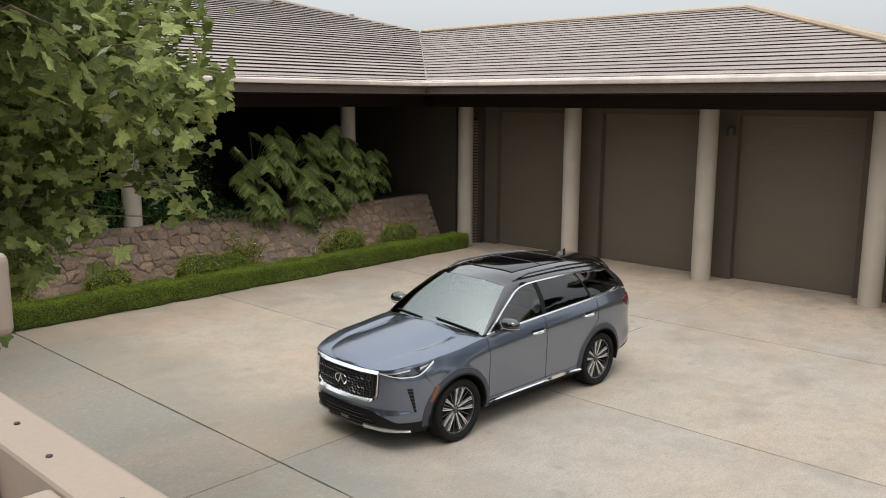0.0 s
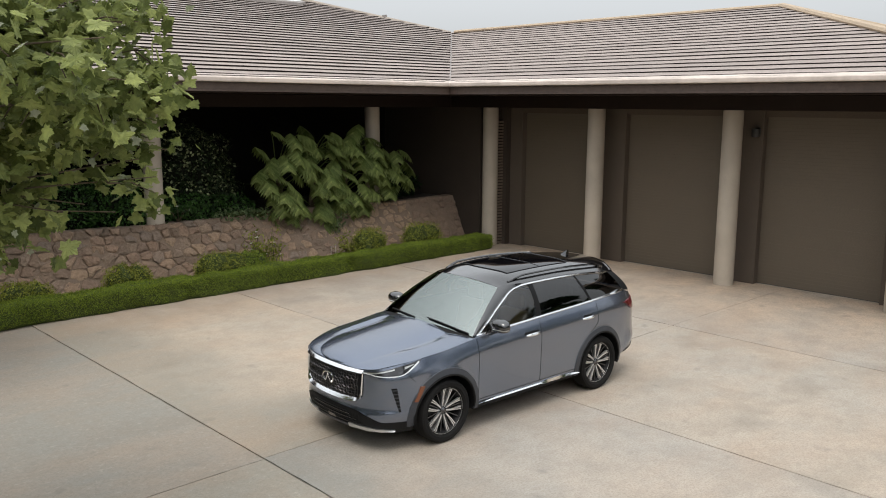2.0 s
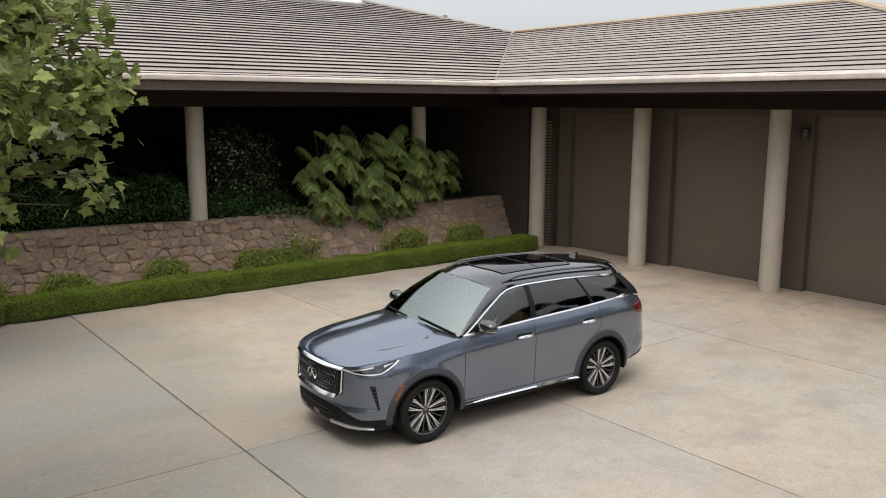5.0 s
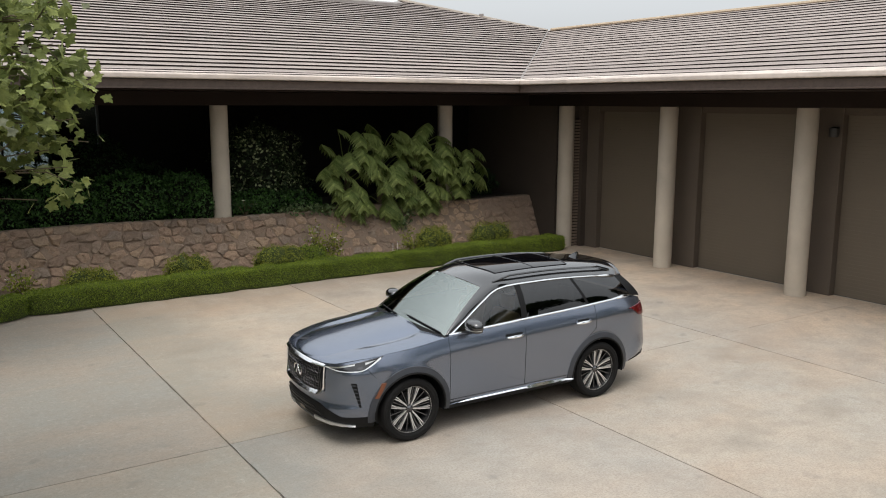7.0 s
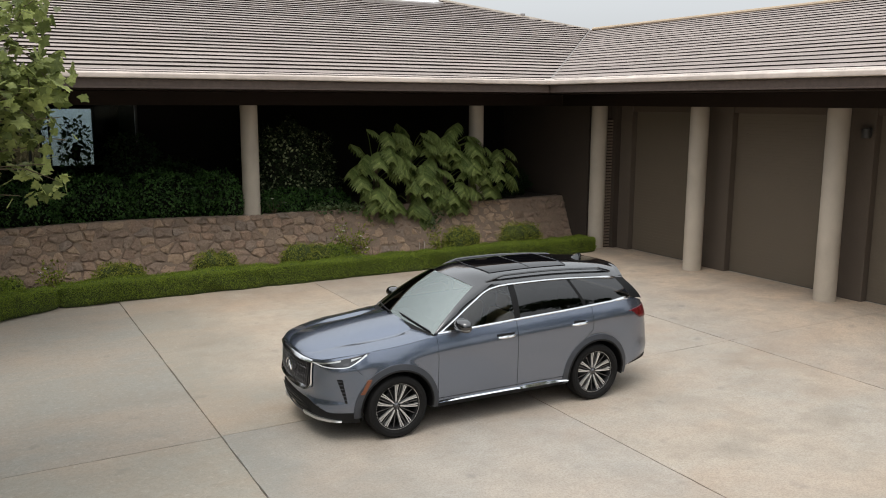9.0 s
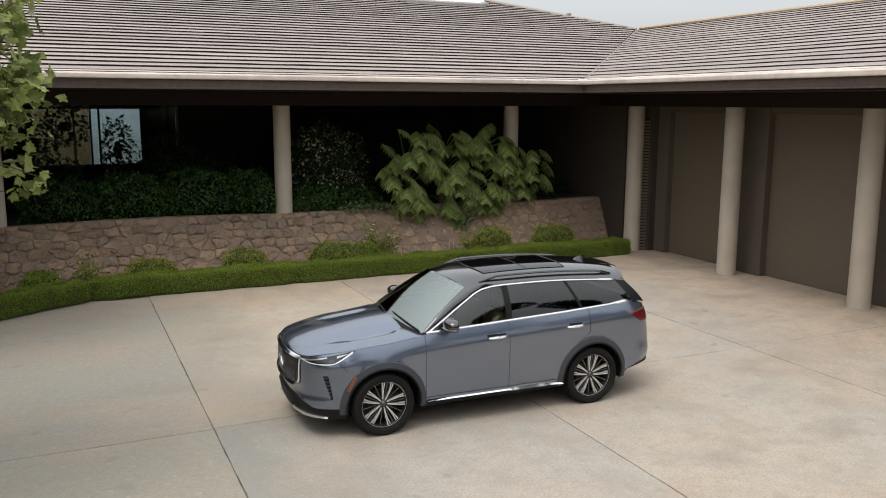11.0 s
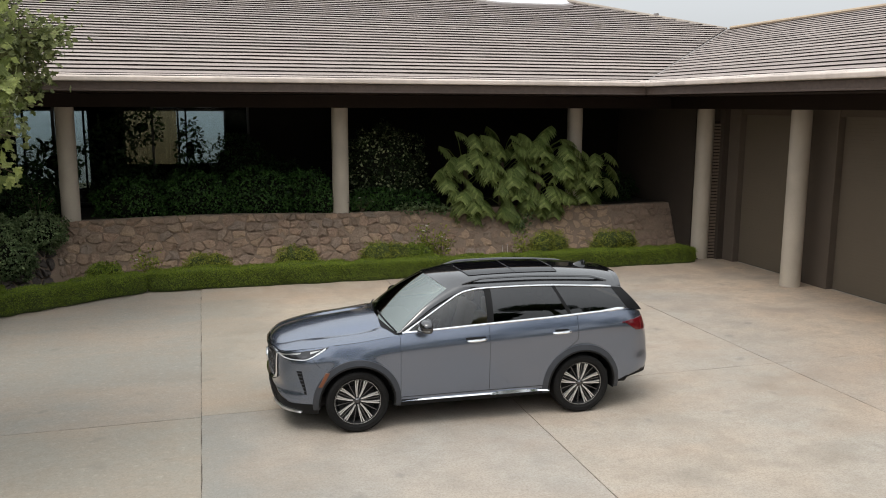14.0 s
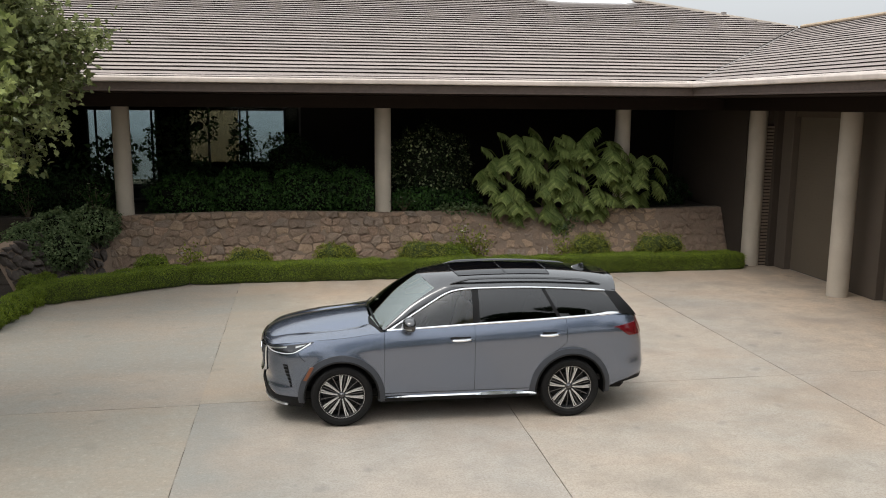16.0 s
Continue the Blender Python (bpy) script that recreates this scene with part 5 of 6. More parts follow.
# lower black trim, floor, wheel wells
for side in (-1, 1):
    i = 0
    while i < NU:
        if z_low(RIM[i][0]) < split(RIM[i][0]) - 0.002:
            j = i
            while j + 1 < NU and z_low(RIM[j + 1][0]) < split(RIM[j + 1][0]) - 0.002:
                j += 1
            if j > i:
                part("lower_trim", skin(i, j, z_low, lambda x: split(x) + 0.001, 3, side, off=0.004), M["black_plastic"], car, "matt black lower trim")
            i = j
        i += 1
part("underbody", box_bm(-2.2, 2.3, -.62, .62, .24, .42, .05), M["black_plastic"], car)
part("underbody", box_bm(-.95, .95, -.90, .90, .28, .40, .03), M["black_plastic"], car)
for cx in (-HUB_X, HUB_X):
    for side in (-1, 1):
        rows = []
        for k in range(25):
            a = math.pi * (k / 24) * 1.12 - 0.06 * math.pi
            rows.append([(cx + ARCH_R * math.cos(a), side * y, HUB_Z + ARCH_R * math.sin(a)) for y in (.58, .80, .955)])
        bm = grid_bm(rows)
        bm2 = [bm.verts.new((cx + ARCH_R * math.cos(a), side * .58, HUB_Z + ARCH_R * math.sin(a))) for a in np.linspace(-.2, math.pi + .2, 20)]
        bm.faces.new(bm2)
        part("wheel_well", bm, M["black_plastic"], car)
        pts = []
        for k in range(33):
            a = math.pi * k / 32 * 1.06 - 0.03 * math.pi
            x, z = cx + ARCH_R * math.cos(a), HUB_Z + ARCH_R * math.sin(a)
            i = station(x=x)
            q = shell(i, max(z, .36), side, 0.004)
            pts.append((x, q.y, z))
        part("arch_lip", tube_bm(pts, 0.014, 6), M["black_plastic"], car)
        rows = []
        for r in (ARCH_R - .004, ARCH_R + .012, ARCH_R + .06, ARCH_R + .076, ARCH_R + .082):
            row = []
            for k in range(41):
                a = math.pi * (k / 40) * 1.10 - 0.05 * math.pi
                x, z = cx + r * math.cos(a), HUB_Z + r * math.sin(a)
                q = shell(station(x=x), max(z, .30), side, .010 if ARCH_R < r < ARCH_R + .08 else -.004)
                row.append((x, q.y, z))
            rows.append(row)
        part("arch_trim", grid_bm(rows), M["grey_plastic"], car, "dark grey wheel arch trim")


# ---- car: cabin ----
def side_top(x):
    return curve_at([(-.5, .58), (-.2, .645), (.3, .695), (1.2, .70), (1.8, .665), (2.1, .62), (2.3, .585)], x), curve_at([(-.5, 1.60), (-.2, 1.635), (0, 1.665), (.3, 1.685), (1.0, 1.68), (1.85, 1.615), (2.3, 1.55)], x)


def flank(x, v, side=-1, off=0.0):
    """The cabin's side at length x and height share v from belt to roof edge."""
    yt_, zt_ = side_top(x)
    y0, z0 = yb(x), top_of(x) + 0.008
    y = y0 + (yt_ - y0) * v + 0.035 * math.sin(math.pi * v) + off
    return Vector((x, side * y, z0 + (zt_ - z0) * v))


def a_line(v):
    return curve_at([(0, -.86), (.25, -.67), (.5, -.475), (.75, -.265), (.9, -.11), (1.0, .12)], v)


c_line = lambda v: 1.28 - .20 * v
d_line = lambda v: 2.13 - .20 * v
tail_line = lambda v: 2.37 - .27 * v


def flank_patch(x0, x1, v0, v1, side, off=0.0, nv=8, nx=10):
    rows = []
    for k in range(nv + 1):
        v = v0 + (v1 - v0) * k / nv
        rows.append([flank(x0(v) + (x1(v) - x0(v)) * j / nx, v, side, off) for j in range(nx + 1)])
    return grid_bm(rows)


def screen_edge(v):
    return Vector((-.945 + .68 * v - .02 * math.sin(math.pi * v), .862 - .247 * v + .015 * math.sin(math.pi * v), 1.185 + .475 * v + .02 * math.sin(math.pi * v)))


def screen(f, v, off=0.0):
    e = screen_edge(v)
    cx, cz = -1.100 + .675 * v, 1.262 + .488 * v + .035 * math.sin(math.pi * v)
    a = abs(f)
    return Vector((cx + (e.x - cx) * a * a - off, f * e.y, cz + (e.z - cz) * a**2.2 + off))


part("windscreen", grid_bm([[screen(f, v) for f in np.linspace(-1, 1, 25)] for v in np.linspace(0, 1, 13)]), M["ws_glass"], car, "clear windscreen reflecting the pale sky", sharp=80)
part("sensor_cover", grid_bm([[screen(f * (.13 if v > .86 else .07), v, -.010) for f in np.linspace(-1, 1, 7)] for v in (.74, .80, .86, .861, .92, .985)]), M["black_plastic"], car, "black sensor cover behind the windscreen")
for f0, f1, v0, v1 in ((-.97, -.90, .02, .98), (.90, .97, .02, .98), (-.9, .9, .955, .985), (-.9, .9, .01, .05)):
    part("windscreen_border", grid_bm([[screen(f, v, -.008) for f in np.linspace(f0, f1, 15)] for v in np.linspace(v0, v1, 9)]), M["black_plastic"], car)
part("scuttle", grid_bm([[(p.x + dx, p.y * 1.03, p.z + dz) for p in [screen(f, 0) for f in np.linspace(-1, 1, 21)]] for dx, dz in ((-.05, -.03), (-.02, -.012), (.012, -.002), (.06, -.03))]), M["black_plastic"], car)
for side in (-1, 1):
    rows = []
    for v in np.linspace(0, 1, 14):
        e = screen_edge(v)
        p, q = Vector((e.x, side * e.y, e.z)), flank(a_line(v), v, side)
        mid = (p + q) / 2 + Vector((-.015, side * .012, .014))
        rows.append([p, (p + mid) / 2 + Vector((-.004, 0, .006)), mid, (q + mid) / 2 + Vector((0, side * .006, .004)), q])
    part("windscreen_pillar", grid_bm(rows), M["black_gloss"], car, sharp=80)
    wide = lambda a, b: (lambda v: a(v) + b)
    const = lambda c: (lambda v: c)
    part("front_door_window", flank_patch(a_line, const(.19), .02, .945, side), M["side_glass"], car, "lightly tinted front door window")
    part("door_pillar", flank_patch(const(.19), const(.275), .0, .97, side, 0.003), M["black_plastic"], car)
    part("rear_door_window", flank_patch(const(.275), c_line, .02, .945, side), M["privacy_glass"], car, "dark privacy glass")
    part("quarter_pillar", flank_patch(c_line, wide(c_line, .045), .0, .97, side, 0.003, 8, 2), M["black_plastic"], car)
    part("quarter_window", flank_patch(wide(c_line, .045), d_line, .02, .945, side), M["privacy_glass"], car, "dark privacy glass")
    part("tail_pillar", flank_patch(d_line, tail_line, .0, 1.0, side, 0.001), M["black_plastic"], car)
    part("roof_side", flank_patch(a_line, tail_line, .945, 1.0, side, 0.002, 2, 30), M["black_gloss"], car)
    # bright window surround
    belt = [flank(x, .012, side, .010) for x in np.linspace(-.885, 1.78, 40)]
    part("window_chrome", tube_bm(belt, 0.016, 6), M["chrome"], car, "bright chrome window trim")
    kick = [flank(x, .03 + .02 * (x > 1.9), side, .012) for x in np.linspace(1.74, 2.14, 10)]
    part("window_chrome", tube_bm(kick, [.012, .016, .022, .026, .028, .028, .026, .022, .016, .006], 6), M["chrome"], car, "bright chrome window trim")
    arc = [flank(a_line(v) - .012, v, side, .010) for v in np.linspace(0.0, .93, 22)] + [flank(x, .955, side, .010) for x in np.linspace(.06, 1.62, 22)]
    part("window_chrome", tube_bm(arc, 0.014, 6), M["chrome"], car, "bright chrome window trim")
    arc = [flank(x, .955 - .02 * max(0, x - 1.6), side, .011) for x in np.linspace(1.58, 1.95, 9)]
    part("window_chrome", tube_bm(arc, [.011, .014, .018, .02, .021, .021, .019, .016, .01], 6), M["chrome"], car, "bright chrome window trim")


def roof_pt(f, w, off=0.0):
    xs = -.265 + w * 2.33
    xc = -.425 + w * 2.56
    a = abs(f)
    yt_, zt_ = side_top(xs)
    e = screen_edge(1)
    if w < 0.12:
        k = w / 0.12
        yt_, zt_ = e.y + (yt_ - e.y) * k, e.z + (zt_ - e.z) * k
    x = xc + (xs - xc) * a * a
    zc = curve_at([(-.425, 1.752), (0, 1.797), (.6, 1.818), (1.3, 1.805), (1.9, 1.755), (2.3, 1.69)], x)
    return Vector((x, f * yt_, zc - (zc - zt_) * a ** (2.2 + 1.6 * min(1.0, w / 0.12)) + off))


part("roof", grid_bm([[roof_pt(f, w) for f in np.linspace(-1, 1, 33)] for w in np.linspace(0, 1, 41)]), M["black_gloss"], car, "gloss black roof", sharp=80)
for w0, w1 in ((.175, .42), (.428, .655)):
    glass = part("sunroof", grid_bm([[roof_pt(f, w, .006) for f in np.linspace(-.66, .66, 19)] for w in np.linspace(w0, w1, 9)]), M["sun_glass"], car, "dark panoramic glass roof panel", sharp=80)
for w in (.172, .424, .658):
    part("roof_seam", tube_bm([roof_pt(f, w, .007) for f in np.linspace(-.66, .66, 17)], .005, 5), M["dark_chrome"], car)
for side in (-1, 1):
    pts = []
    for k, w in enumerate(np.linspace(.10, .93, 26)):
        lift = .045 * min(1, k / 3, (25 - k) / 3)
        pts.append(roof_pt(side * .90, w, lift))
    part("roof_rail", tube_bm(pts, .018, 8), M["black_gloss"], car, "black roof rail")
    part("roof_seam", tube_bm([roof_pt(side * .665, w, .007) for w in np.linspace(.172, .658, 20)], .004, 5), M["dark_chrome"], car)
# spoiler, rear window, aerial
rows = []
for k, (dx, dz) in enumerate(((-.10, .006), (0.0, .007), (.045, -.002), (.05, -.016), (.0, -.032), (-.08, -.04))):
    rows.append([roof_pt(f, 1.0) + Vector((dx, 0, dz)) for f in np.linspace(-1, 1, 17)])
part("spoiler", grid_bm(rows + [rows[0]]), M["black_gloss"], car, "black roof spoiler")
rows = []
for v in np.linspace(0, .97, 9):
    p = flank(tail_line(v), v, 1)
    rows.append([(p.x + .06 * (1 - f * f), p.y * f, p.z) for f in np.linspace(-1, 1, 15)])
part("rear_window", grid_bm(rows), M["privacy_glass"], car, "dark rear window")
q = roof_pt(0, .86)
bm = bmesh.new()
fin = [[(q.x - .10 + t * .20, s * .022 * (1 - h) * math.sin(math.pi * min(1, t * .85 + .12)), q.z - .005 + h * .075 * t**.6 * (1 if t < .95 else .5)) for t in np.linspace(0, 1, 9)] for h, s in ((0, -1), (.6, -1), (1, 0), (.6, 1), (0, 1))]
part("aerial_fin", grid_bm(fin), M["black_gloss"], car, "small black roof aerial")

# cabin inside
part("cabin_floor", box_bm(-.85, 2.2, -.78, .78, .42, .50), M["cabin"], car, smooth=False)
bm = box_bm(-.98, -.52, -.76, .76, .85, 1.14, .06, 3)
part("dashboard", bm, M["cabin"], car)
for sy in (-.40, .40):
    for sx, back in ((-.05, 1.0), (.95, .96)):
        seat = part("seat", box_bm(sx - .28, sx + .26, sy - .25, sy + .25, .50, .80, .06, 3), M["seat"], car, "tan leather seat")
        bm = box_bm(sx + .16, sx + .32, sy - .25, sy + .25, .72, 1.28, .06, 3)
        bmesh.ops.rotate(bm, verts=bm.verts, cent=(sx + .2, sy, .75), matrix=Matrix.Rotation(radians(14), 3, "Y"))
        part("seat_back", bm, M["seat"], seat, "tan leather seat back")
        bm = box_bm(sx + .33, sx + .42, sy - .13, sy + .13, 1.27, 1.46, .035, 3)
        part("head_rest", bm, M["seat"], seat)
bm = bmesh.new()
prof = [(.18 + .016 * math.cos(a), .016 * math.sin(a)) for a in np.linspace(0, 2 * math.pi, 8, endpoint=False)]
lathe_bm(prof, 28, bm=bm, close=True)
bmesh.ops.transform(bm, verts=bm.verts, matrix=pose(-.40, -.40, 1.08, 0, -62, 0))
part("steering_wheel", bm, M["cabin"], car)
part("inner_mirror", box_bm(-.36, -.32, -.12, .12, 1.60, 1.67, .012), M["cabin"], car)

# ---- car: lamps, grille, trim ----
for side in (-1, 1):
    i0, i1 = station(y=.53), station(x=-1.775)
    span = lambda x: max(0.0, min(1.0, (x - RIM[i0][0]) / (RIM[i1][0] - RIM[i0][0])))
    hi_ = lambda x: curve_at([(0, .972), (.2, .992), (.5, 1.026), (.8, 1.058), (1.0, 1.078)], span(x))
    lo_ = lambda x: curve_at([(0, .962), (.08, .950), (.16, .934), (.30, .924), (.52, .930), (.62, .948), (.80, 1.005), (1.0, 1.074)], span(x))
    lamp_body = part("headlamp", raised(i0, i1, lo_, hi_, side, .012), M["lens"], car, "slim dark headlamp with a bright lower strip")
    part("running_light", raised(i0 + 1, i1 - 1, lambda x: lo_(x) - .002, lambda x: min(hi_(x), lo_(x) + .008 + .034 * max(0, span(x) - .60)), side, .017), M["lamp_white"], lamp_body)
    part("lamp_brow", raised(i0, i1, lambda x: max(lo_(x), hi_(x) - .004), lambda x: hi_(x) + .001, side, .016), M["dark_chrome"], lamp_body)
    part("lamp_bezel", raised(i0 + 1, station(x=-2.12), lambda x: hi_(x) - .022, lambda x: hi_(x) - .006, side, .0145), M["satin"], lamp_body)
    m0, m1 = station(x=-2.03), station(x=-1.90)
    part("lamp_reflector", raised(m0, m1, lambda x: .5 * (lo_(x) + hi_(x)) + .004, lambda x: hi_(x) - .016, side, .0145), M["satin"], lamp_body)
    for xk in (-2.2, -2.09):
        m0 = station(x=xk)
        part("projector", raised(m0 - 1, m0 + 1, lambda x: lo_(x) + .022, lambda x: lo_(x) + .048, side, .016), M["dark_chrome"], lamp_body)
    # amber marker and corner vent lean along the bumper corner
    lean = lambda za, xa, zb, xb, z: xa + (xb - xa) * (z - za) / (zb - za)


    def slanted(z0, z1, x_at_z0, x_at_z1, width0, width1, thick, rows=8):
        """A pad on the flank whose ends lean with height."""
        bm = bmesh.new()
        fr, bk = [], []
        for k in range(rows + 1):
            z = z0 + (z1 - z0) * k / rows
            xa = lean(z0, x_at_z0, z1, x_at_z1, z)
            wd = width0 + (width1 - width0) * k / rows
            row = []
            for xx in (xa, xa + wd / 2, xa + wd):
                j = station(x=xx)
                a_, b_ = (j, min(j + 1, NU - 1)) if RIM[j][0] <= xx else (max(j - 1, 0), j)
                f = (xx - RIM[a_][0]) / max(1e-6, RIM[b_][0] - RIM[a_][0])
                row.append(shell(a_, z, side, thick).lerp(shell(b_, z, side, thick), f))
            fr.append(row)
        vs = [[bm.verts.new(p) for p in r] for r in fr]
        ws = [[bm.verts.new(p - Vector((0, side * (thick + .012), 0))) for p in (r[0], r[-1])] for r in fr]
        for k in range(rows):
            for c in range(2):
                bm.faces.new((vs[k][c], vs[k][c + 1], vs[k + 1][c + 1], vs[k + 1][c]))
            bm.faces.new((ws[k][0], vs[k][0], vs[k + 1][0], ws[k + 1][0]))
            bm.faces.new((vs[k][2], ws[k][1], ws[k + 1][1], vs[k + 1][2]))
        for e in (0, rows):
            bm.faces.new((ws[e][0], vs[e][0], vs[e][1], vs[e][2], ws[e][1]))
        return bm


    part("side_marker", slanted(.605, .775, -1.915, -1.830, .040, .046, .020), M["amber"], car, "amber side marker")
    v_ = part("corner_vent", slanted(.50, .79, -2.090, -2.170, .024, .056, .004), M["black_plastic"], car, "black corner vent")
    for k in range(6):
        z = .765 - k * .045
        xa = lean(.50, -2.085, .79, -2.165, z)
        part("vent_fin", slanted(z - .006, z + .006, xa + .001, xa - .003, .044 - .004 * k, .044 - .004 * k, .010, 1), M["grey_plastic"], v_)
    # tail lamp
    i0, i1 = station(x=2.0), station(y=.56, rear=True)
    part("tail_lamp", raised(i0, i1, lambda x: 1.160 - .115 * min(1, max(0, x - 2.06) / .16), lambda x: 1.166 + .045 * min(1, (x - 2.0) / .35), side, .012), M["red_lens"], car, "red tail lamp wrapping the corner")
    # sill bar
    i0, i1 = station(x=-.93), station(x=.99)
    bar = lambda x: max(0.0, min(1.0, (x + .95) / .35)) * max(0.0, min(1.0, (1.0 - x) / .4))
    part("sill_bar", raised(i0, i1, lambda x: .352 - .012 * (x > .25), lambda x: .354 + .014 * bar(x) + .012 * max(0, min(1, (x - .25) / .1)) * bar(x), side, .010, lip=.016), M["chrome"], car, "bright sill trim")
    # door gaps
    for xk, z0, z1 in ((-.91, .40, None), (.232, .40, None), (1.375, .99, None)):
        i = station(x=xk)
        z1 = top_of(xk) - .004
        pts = [shell(i, z0 + (z1 - z0) * t, side, .0015) for t in np.linspace(0, 1, 16)]
        if xk > 1:
            curve = [(1.02, .60), (1.08, .72), (1.20, .86), (1.31, .94)]
            pts = [shell(station(x=a), b, side, .0015) for a, b in curve] + pts
        part("door_gap", tube_bm(pts, .0022, 5), M["black_plastic"], car)
    pts = [shell(station(x=x), .405, side, .0015) for x in np.linspace(-.91, .98, 30)]
    part("door_gap", tube_bm(pts, .003, 5), M["black_plastic"], car)
    # bonnet gap along the wing
    pts = [Vector((x, side * q.y, q.z + .002)) for x in np.linspace(-1.75, -1.02, 16) for q in [shell(station(x=x), top_of(x), 1, .001)]]
    part("bonnet_gap", tube_bm(pts, .0018, 5), M["black_plastic"], car)
    pts = [shell(station(x=x), z, side, .0015) for x, z in ((-1.98, .945), (-1.95, .90), (-1.90, .84))]
    part("bumper_gap", tube_bm(pts, .0028, 5), M["black_plastic"], car)
    # handles
    for xa, z in ((-.085, 1.062), (1.04, 1.092)):
        pts, rad = [], []
        for k, t in enumerate(np.linspace(0, 1, 11)):
            i = station(x=xa + .25 * t)
            q = shell(i, z, side, .006 + .030 * math.sin(math.pi * t) ** .5)
            pts.append((xa + .25 * t, q.y, z + .012 * t))
            rad.append(.010 + .010 * math.sin(math.pi * t) ** .5)
        part("door_handle", tube_bm(pts, rad, 8), M["chrome"], car, "chrome door handle")
        # no hollow is cut: a thin black pad paints its shade
        i = station(x=xa + .15)
        part("handle_recess", raised(i - 3, i + 2, lambda x: z + .012, lambda x: z + .04, side, .003), M["black_plastic"], car)
    # mirrors
    bm = bmesh.new()
    r = bmesh.ops.create_uvsphere(bm, u_segments=24, v_segments=16, radius=1.0)
    for v in bm.verts:
        x, y, z = [math.copysign(abs(c) ** 0.78, c) for c in v.co]
        v.co = (-.60 + .11 * x * (1.0 if x < 0 else .5), side * (1.015 + .14 * y), 1.285 + .09 * z * (1.0 if z > 0 else .85))
    mirror = part("door_mirror", bm, M["black_gloss"], car, "gloss black door mirror with a bright lower line")
    pts = [(-.60 + .113 * math.cos(a) * (1 if math.cos(a) < 0 else .5), side * (1.015 + .142 * math.sin(a)), 1.262) for a in np.linspace(math.pi * .52, math.pi * 1.48, 14)]
    part("mirror_line", tube_bm(pts, .006, 5), M["satin"], mirror)
    part("mirror_stalk", tube_bm([(-.62, side * .89, 1.20), (-.61, side * .95, 1.215), (-.60, side * 1.0, 1.235)], [.035, .028, .03], 8), M["black_gloss"], mirror)
    # wiper
    sgn = -1 if side < 0 else .15
    pts = [screen(sgn * .95 + .75 * t if side < 0 else .05 + .70 * t, .015 + .05 * t, .014) for t in np.linspace(0, 1, 9)]
    part("wiper", tube_bm(pts, .010, 5), M["black_plastic"], car)

# grille: recessed dark panel, wavy mesh, bright U frame
G = station(y=.535)
bm = bmesh.new()
for side in (-1, 1):
    skin(0, G, lambda x: .612 + .11 * max(0.0, (x - RIM[station(y=.44)][0]) / (RIM[G][0] - RIM[station(y=.44)][0])) ** 1.4, lambda x: .962, 6, side, off=.004, bm=bm)
grille = part("grille", bm, M["black_plastic"], car, "dark mesh grille in a bright frame")


def nose(y, z, off):
    i = station(y=abs(y))
    a = shell(i, z, 1, off)
    return Vector((a.x, y, z))


for k in range(9):
    z = .645 + k * .0365
    half = .465 + .04 * k / 8
    pts = [nose(y, z + .010 * math.sin(j * math.pi / 2 + (k % 2) * math.pi / 2), .016) for j, y in enumerate(np.linspace(-half, half, 53))]
    part("grille_bar", tube_bm(pts, .0048, 5), M["dark_chrome"], grille)
for k in range(23):
    y = -.485 + k * .0441
    part("grille_bar", tube_bm([nose(y + .010 * math.sin(j * 1.6), z, .011) for j, z in enumerate(np.linspace(.625, .95, 9))], .005, 5), M["dark_chrome"], grille)


def ribbon(rows, material, parent, label, stand=.034):
    """A bright moulding: rows of (centre, half height, stand) with a bevelled front."""
    grid = []
    for y, z, w, ny, nz, off in rows:
        line = []
        for s, o in ((-1, .0), (-.85, .012 + stand * abs(nz)), (.8, .006), (1, .0)):
            line.append(nose(y + ny * w * s, z + nz * w * s, off + o))
        grid.append(line)
    return part("grille_frame", grid_bm(grid), material, parent, label, sharp=50)


outline = [(-.545, .955, .007, 1, .1), (-.548, .88, .008, 1, .12), (-.542, .79, .009, 1, .15), (-.530, .71, .013, 1, .25), (-.508, .660, .022, .75, .6), (-.46, .634, .023, .35, .93)]
outline += [(y, .627 - .012 * (1 - (abs(y) / .42) ** 2), .023, 0, 1) for y in np.linspace(-.42, .42, 23)]
outline += [(-y, z, w, -a_, b_) for y, z, w, a_, b_ in outline[5::-1]]
ribbon([(y, z, w, a_, b_, .012) for y, z, w, a_, b_ in outline], M["chrome"], grille, "bright chrome grille frame")
ribbon([(y, .970, .017, 0, 1, .012) for y in np.linspace(-.56, .56, 31)], M["chrome"], grille, "bright chrome grille frame", .016)
pts = [nose(.105 * math.cos(a), .80 + .066 * math.sin(a), .034) for a in np.linspace(-.32 * math.pi, 1.32 * math.pi, 27)]
part("badge", tube_bm(pts, [.004] + [.011] * 25 + [.004], 6), M["chrome"], grille, "plain oval chrome badge")
part("badge", tube_bm([nose(-.06, .745, .034), nose(-.02, .80, .036), nose(0, .855, .036), nose(.02, .80, .036), nose(.06, .745, .034)], .008, 5), M["chrome"], grille)
